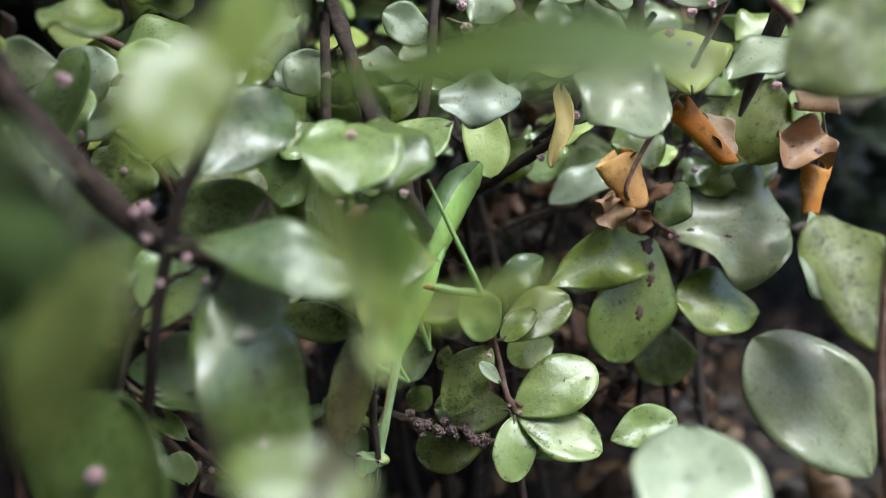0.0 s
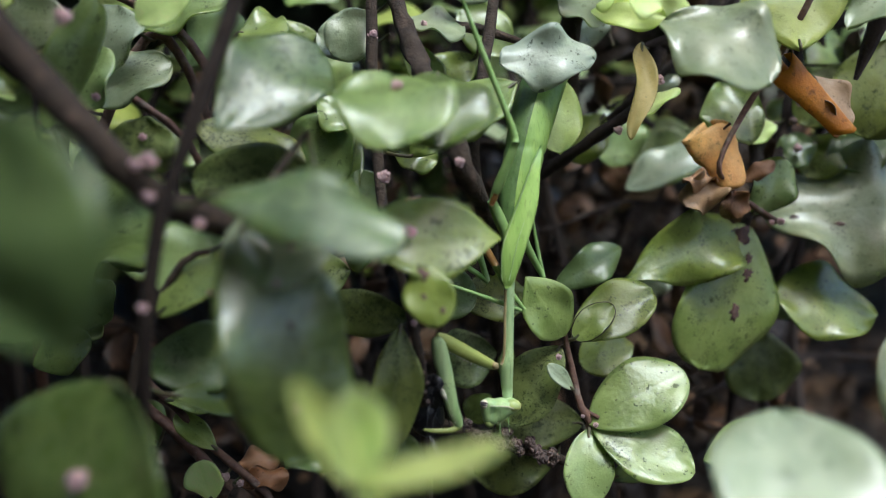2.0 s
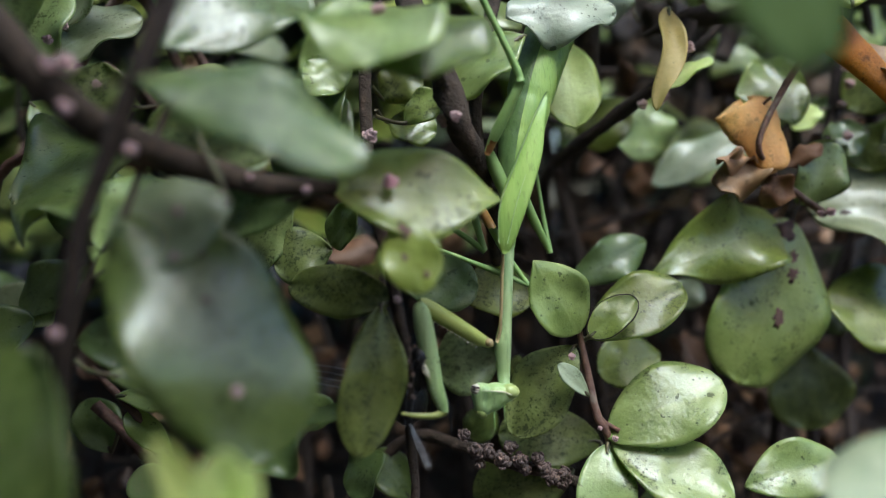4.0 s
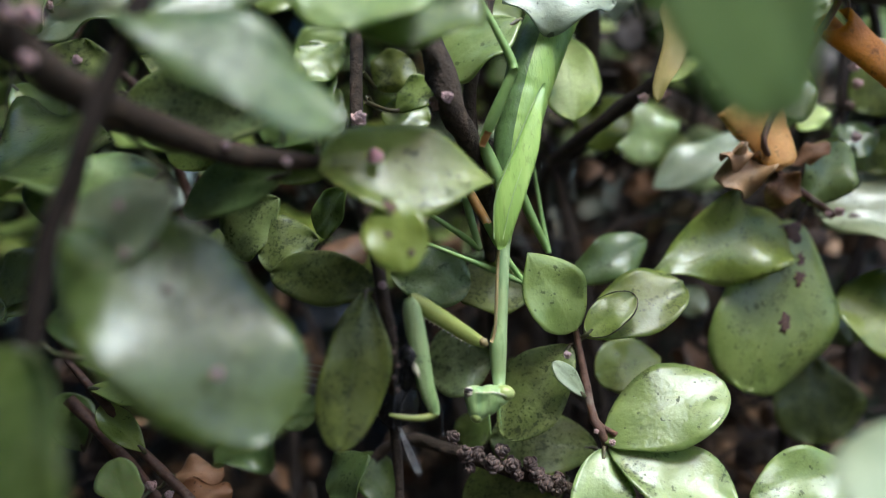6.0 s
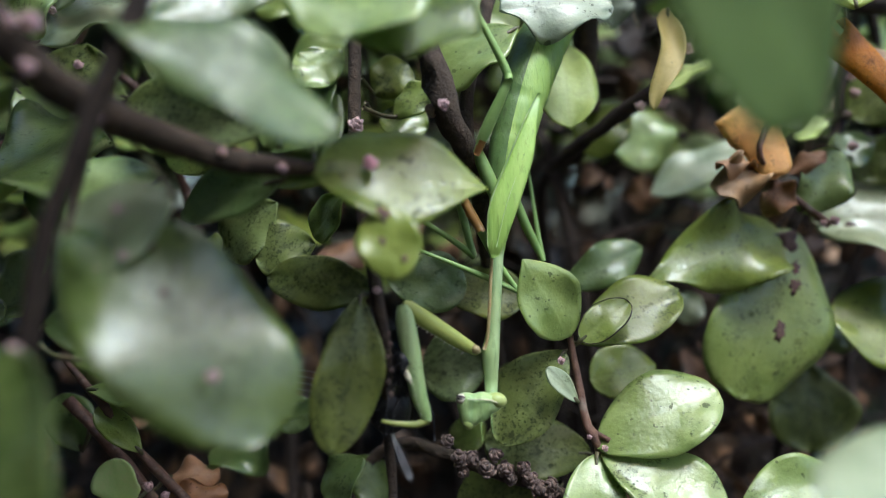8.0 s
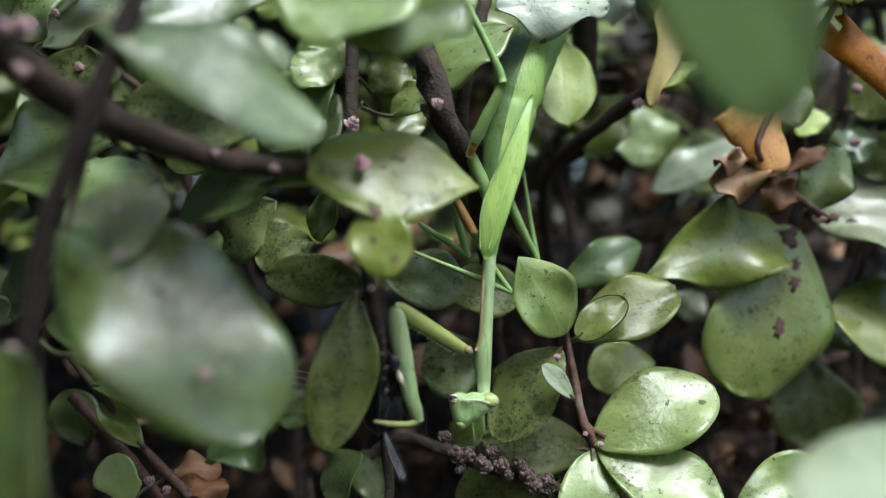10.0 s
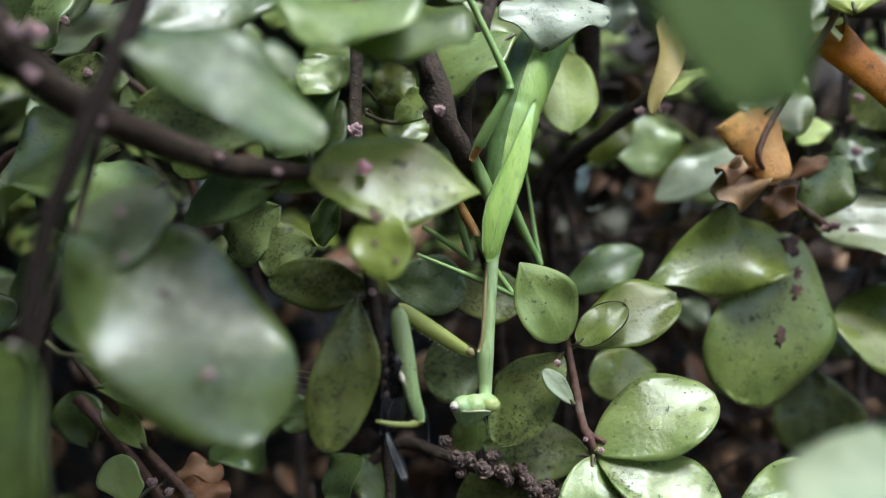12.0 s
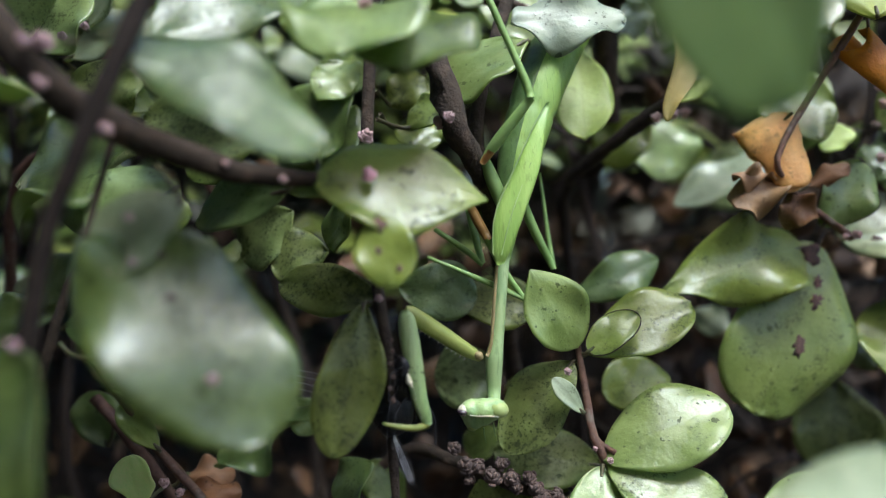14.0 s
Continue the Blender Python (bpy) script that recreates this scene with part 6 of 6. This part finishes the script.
rolled_leaf((0.0529, 0.135, 0.1752), (0.0578, 0.1312, 0.1639), 0.0059, 0.0032, 0.95, -60, "orange", "rolled orange withered leaf hanging from a twig", (0.0568, 0.132, 0.1761), 3, 0.25)
withered((0.0564, 0.1335, 0.1655), (0.0472, 0.1301, 0.1597), 0.0090, -10, "brown", "crumpled brown withered leaf hanging from a twig", (0.0581, 0.1353, 0.164), wave=0.3, curl=-0.28, cup=0.4)
withered((0.055, 0.1315, 0.165), (0.0465, 0.1299, 0.1653), 0.0043, 20, "tan", "curled tan edge of a crumpled leaf", (0.0581, 0.1353, 0.164), wave=0.3, curl=-0.35)
withered((0.0608, 0.1361, 0.1638), (0.0682, 0.1364, 0.168), 0.0047, 0, "brown", "small curled brown leaf on a twig", (0.0585, 0.1352, 0.1634), wave=0.15, curl=-0.3)
withered((0.0578, 0.1342, 0.1633), (0.0588, 0.1322, 0.1568), 0.0080, 10, "brown", "small crumpled brown leaf on a twig", (0.0576, 0.1352, 0.1634), wave=0.35, curl=-0.25, twist=0.6)
rolled_leaf((0.0649, 0.1281, 0.1875), (0.0763, 0.1246, 0.1737), 0.0037, 0.0021, 0.9, -40, "orange", "rolled orange withered leaf on a thin stalk", (0.0666, 0.1277, 0.1922), 21, 0.5)
withered((0.072, 0.1294, 0.1846), (0.0783, 0.1267, 0.1746), 0.0074, -10, "tan", "folded dry flap of a withered leaf", (0.069, 0.1276, 0.1857), wave=0.1, fat=0.5, cup=0.3)
withered((0.104, 0.1311, 0.1789), (0.092, 0.1287, 0.1718), 0.0139, 0, "tan", "large curled tan withered leaf among green ones", (0.1025, 0.1332, 0.1934), wave=0.3, twist=0.5, cup=0.5, q=0.6, galls=((0.4, 0.3, 0.0012), (0.6, -0.4, 0.0007)))
rolled_leaf((0.1061, 0.13, 0.1864), (0.0942, 0.1287, 0.1869), 0.0030, 0.0022, 0.8, -90, "tan", "small rolled tan leaf", (0.1063, 0.131, 0.1932), 27, 0.3)
rolled_leaf((0.1032, 0.1324, 0.1732), (0.0997, 0.1287, 0.1596), 0.0044, 0.0025, 0.8, -40, "orange", "curled orange-brown withered leaf behind a tan one", (0.1028, 0.1314, 0.1808), 31, 0.4)
withered((0.0520, 0.200, 0.1690), (0.0512, 0.198, 0.1598), 0.0085, 0, "tan", "pale brown dead leaf caught deeper in the shrub", (0.0560, 0.205, 0.1745), wave=0.2, cup=0.3)
withered((0.0524, 0.200, 0.1532), (0.0650, 0.198, 0.1608), 0.0055, -10, "tan", "narrow brown dead leaf caught deeper in the shrub", (0.0480, 0.204, 0.1500), wave=0.2, curl=-0.2)
sprout = build_sprout((-0.0064, 0.027, 0.163))


def turn_about(degrees):
    """A turn in the plane that faces the camera's first way."""
    return Matrix.Rotation(radians(degrees), 4, Vector((0, 1, 0)))


def motions():
    hang = [
        (0, Matrix.Translation((-0.0013, 0.116, 0.1353)) @ turn_about(10.6)),
        (0.5, Matrix.Translation((0.0008, 0.116, 0.136)) @ turn_about(4.5)),
        (1, Matrix.Translation((0.0011, 0.116, 0.1345)) @ turn_about(4.9)),
        (1.5, Matrix.Translation((0.0073, 0.116, 0.1460)) @ turn_about(4.2)),
        (2, Matrix.Translation((0.0094, 0.116, 0.1484)) @ turn_about(0.6)),
        (2.5, Matrix.Translation((0.0090, 0.116, 0.1505)) @ turn_about(1.0)),
        (3, Matrix.Translation((0.0082, 0.116, 0.1511)) @ turn_about(1.0)),
        (5.5, Matrix.Translation((0.0091, 0.116, 0.1505)) @ turn_about(0.0)),
        (6, Matrix.Translation((0.0089, 0.116, 0.1502)) @ turn_about(0.0)),
        (6.5, Matrix.Translation((0.0089, 0.116, 0.1501)) @ turn_about(0.0)),
        (7, Matrix.Translation((0.009, 0.116, 0.15)) @ turn_about(0.0)),
        (7.5, Matrix.Translation((0.0089, 0.116, 0.1499)) @ turn_about(0.0)),
        (8, Matrix.Translation((0.0087, 0.116, 0.1499)) @ turn_about(0.0)),
        (10.5, Matrix.Translation((0.0083, 0.116, 0.1493)) @ turn_about(0.0)),
        (11, Matrix.Translation((0.0083, 0.116, 0.1493)) @ turn_about(0.0)),
        (11.5, Matrix.Translation((0.0084, 0.116, 0.1494)) @ turn_about(0.0)),
        (12, Matrix.Translation((0.0085, 0.116, 0.1498)) @ turn_about(0.0)),
        (12.5, Matrix.Translation((0.0086, 0.116, 0.1500)) @ turn_about(0.0)),
        (13, Matrix.Translation((0.0087, 0.116, 0.1501)) @ turn_about(0.0)),
        (13.5, Matrix.Translation((0.0086, 0.116, 0.1501)) @ turn_about(0.0)),
        (14, Matrix.Translation((0.0086, 0.116, 0.1503)) @ turn_about(0.0)),
    ]
    walk(mantis, hang)
    held = Matrix.Translation(fly.location - Vector((0.0089, 0.116, 0.1501)))
    walk(fly, [(t, m @ held) for t, m in hang])
    walk(hind_femur, [(t, Matrix.Translation(Vector((-0.0035, -0.0025, 0.0147)) + Vector((s, -0.35 * s, z))) @ turn_about(65.5 - a)) for t, a, s, z in (
        (0, 0, 0.006, 0.002), (0.5, 0, 0.006, 0.001), (1.1, 0, 0.006, 0.004), (1.5, 3, 0.004, 0.003), (1.7, 25, 0.002, 0.001), (2, 68, 0, 0), (3, 63, 0, 0),
        (5.5, 65.5, 0, 0), (8, 65.5, 0, 0), (10.5, 63, 0, 0), (11.5, 62, 0, 0), (12.5, 57, 0, 0), (14, 52, 0, 0))])
    walk(hind_tibia, [(t, Matrix.Translation((0.0045, -0.0025, 0.0104)) @ turn_about(53 - a)) for t, a in ((0, 125), (1.1, 125), (1.5, 118), (1.7, 100), (2, 43), (3, 50), (5.5, 53), (8, 53), (10.5, 53), (12.5, 58), (14, 63))])
    walk(mantis_head, [(t, Matrix.Translation((-0.0025, -0.0042, -0.0224)) @ turn_about(s) @ Matrix.Rotation(radians(p), 4, "X")) for t, s, p in ((0, 0, 0), (3, 4, 5), (5.5, 0, 0), (8.2, 0, 0), (11.5, 0, 0), (11.9, -6, 36), (12.5, -6, 38), (14, -4, 40))])
    walk(hung_leaf, [(t, Matrix.Translation(d) @ hung_rest @ Matrix.Rotation(radians(a), 4, "Y") @ Matrix.Rotation(radians(b), 4, "X")) for t, d, a, b in ((0, (0.0005, 0, -0.0032), 0, -14), (1, (0.001, 0, -0.0028), 0, -14), (2, (0.0008, 0, -0.0026), 0, -18), (3.2, (0.0006, 0, -0.0015), 4, -18), (5.3, (0.0012, 0.0, 0.0016), 20, -12), (14, (0.0012, 0.0, 0.0016), 20, -12))])
    walk(broad_shoot, [(t, Matrix.Translation(p) @ turn_about(a)) for t, p, a in ((0, (-0.02655, 0.06959, 0.14603), 34), (0.5, (-0.02296, 0.07024, 0.14897), 34), (1, (-0.02065, 0.07058, 0.14799), 34), (1.5, (-0.02322, 0.0721, 0.14857), 34), (2, (-0.0254, 0.07357, 0.14909), 34), (2.5, (-0.02749, 0.07402, 0.14826), 32), (3, (-0.02764, 0.07467, 0.1469), 28), (3.2, (-0.02755, 0.07498, 0.14667), 26), (5.3, (-0.02764, 0.07675, 0.14284), 0), (7, (-0.02722, 0.07654, 0.14276), 0), (8, (-0.0272, 0.0765, 0.14291), 0), (10.5, (-0.02664, 0.07635, 0.14297), 0), (12.5, (-0.0265, 0.07624, 0.14277), 0), (14, (-0.02613, 0.07627, 0.143), 0))])
    walk(low_leaf, [(t, Matrix.Translation(d) @ low_rest) for t, d in ((0, (0, 0, 0)), (3, (0, 0, 0)), (5.3, (0.0072, 0, -0.006)), (14, (0.0072, 0, -0.006)))])
    walk(corner_shoot, [(t, Matrix.Translation(p)) for t, p in ((0, (0.0383, 0.058, 0.1276)), (0.5, (0.0391, 0.058, 0.1284)), (1, (0.0376, 0.0583, 0.1295)), (1.5, (0.0343, 0.0589, 0.1316)), (2, (0.034, 0.0587, 0.1312)), (2.5, (0.0342, 0.0585, 0.1306)), (3, (0.038, 0.058, 0.1273)), (3.2, (0.0388, 0.0579, 0.127)), (5.3, (0.0394, 0.058, 0.1271)), (14, (0.0394, 0.0581, 0.1271)))])
    walk(lens_branch, [(t, Matrix.Translation(p)) for t, p in ((0, (0.1521, 0.0533, 0.0433)), (1, (0.1426, 0.0548, 0.0426)), (2, (0.1349, 0.053, 0.0281)), (3, (0.1284, 0.0516, 0.0184)), (3.2, (0.1273, 0.0513, 0.0165)), (5.3, (0.1187, 0.05, 0.0007)), (6.5, (0.1205, 0.05, 0)), (11, (0.1230, 0.0501, 0.0017)), (14, (0.1238, 0.0501, 0.0029)))])
    walk(near_shoot, [(t, Matrix.Translation(p)) for t, p in ((0, (-0.0213, 0.0207, 0.1911)), (0.5, (-0.0191, 0.0218, 0.1926)), (1, (-0.0156, 0.0245, 0.1968)), (1.5, (-0.0181, 0.0361, 0.2003)), (2, (-0.0168, 0.0430, 0.2090)), (14, (-0.0168, 0.0430, 0.2090)))])
    walk(brushed_leaf, [(t, Matrix.Translation(p)) for t, p in ((0, (-0.0305, 0.0111, 0.1693)), (0.5, (-0.0285, 0.0120, 0.1672)), (1, (-0.0345, 0.0138, 0.1680)), (1.5, (-0.0600, 0.0300, 0.1600)), (2, (-0.0700, 0.0380, 0.1500)), (14, (-0.0700, 0.0380, 0.1500)))])
    walk(near_leaf, [(t, Matrix.Translation(p)) for t, p in ((0, (-0.0354, 0.0167, 0.1778)), (0.5, (-0.0328, 0.0177, 0.1786)), (1, (-0.0321, 0.0192, 0.1779)), (1.5, (-0.0365, 0.0303, 0.1732)), (2, (-0.0352, 0.0351, 0.1682)), (2.5, (-0.0368, 0.038, 0.163)), (3, (-0.0352, 0.0419, 0.1568)), (3.3, (-0.0369, 0.0438, 0.1548)), (5.3, (-0.0466, 0.0562, 0.1484)), (14, (-0.0466, 0.0562, 0.1484)))])
    walk(thin_stem, [(t, Matrix.Translation(p) @ turn_about(a)) for t, p, a in ((0, (-0.0332, 0.0762, 0.1782), 5), (0.5, (-0.0328, 0.0751, 0.1829), 5), (1, (-0.0308, 0.074, 0.1818), 8), (1.5, (-0.0343, 0.0749, 0.1748), 6), (2, (-0.0365, 0.074, 0.1717), 2), (2.5, (-0.037, 0.074, 0.1693), 2), (3, (-0.0357, 0.073, 0.1669), 2), (3.2, (-0.0361, 0.073, 0.1662), 2), (5.5, (-0.0347, 0.0725, 0.157), 0), (6.5, (-0.0347, 0.072, 0.1575), 0), (8, (-0.0346, 0.072, 0.1579), 0), (10.5, (-0.0337, 0.071, 0.1578), 0), (12.5, (-0.0339, 0.0704, 0.1579), 0), (14, (-0.0333, 0.0692, 0.1587), 0))])
    walk(sprout, [
        (0, Matrix.Translation((-0.0096, 0.0109, 0.1713)) @ Matrix.Rotation(radians(-30), 4, "Z") @ Matrix.Rotation(radians(-14), 4, "X")),
        (0.5, Matrix.Translation((-0.0063, 0.0132, 0.1723)) @ Matrix.Rotation(radians(-22), 4, "Z") @ Matrix.Rotation(radians(-12), 4, "X")),
        (1, Matrix.Translation((-0.0046, 0.0182, 0.1665)) @ Matrix.Rotation(radians(-8), 4, "Z") @ Matrix.Rotation(radians(-6), 4, "X")),
        (1.5, Matrix.Translation((-0.0131, 0.0362, 0.1503)) @ Matrix.Rotation(radians(0), 4, "X")),
        (2, Matrix.Translation((-0.0141, 0.0421, 0.1446)) @ Matrix.Rotation(radians(0), 4, "X")),
        (2.5, Matrix.Translation((-0.0156, 0.0456, 0.1404)) @ Matrix.Rotation(radians(0), 4, "X")),
        (3, Matrix.Translation((-0.0152, 0.0508, 0.1367)) @ Matrix.Rotation(radians(0), 4, "X")),
        (3.5, Matrix.Translation((-0.0175, 0.0542, 0.1336)) @ Matrix.Rotation(radians(0), 4, "X")),
        (5.5, Matrix.Translation((-0.0269, 0.0639, 0.1195)) @ Matrix.Rotation(radians(0), 4, "X")),
        (8, Matrix.Translation((-0.0251, 0.0618, 0.1201)) @ Matrix.Rotation(radians(0), 4, "X")),
        (10.5, Matrix.Translation((-0.0236, 0.0599, 0.1201)) @ Matrix.Rotation(radians(0), 4, "X")),
        (14, Matrix.Translation((-0.0221, 0.0585, 0.1208)) @ Matrix.Rotation(radians(0), 4, "X")),
    ])


motions()
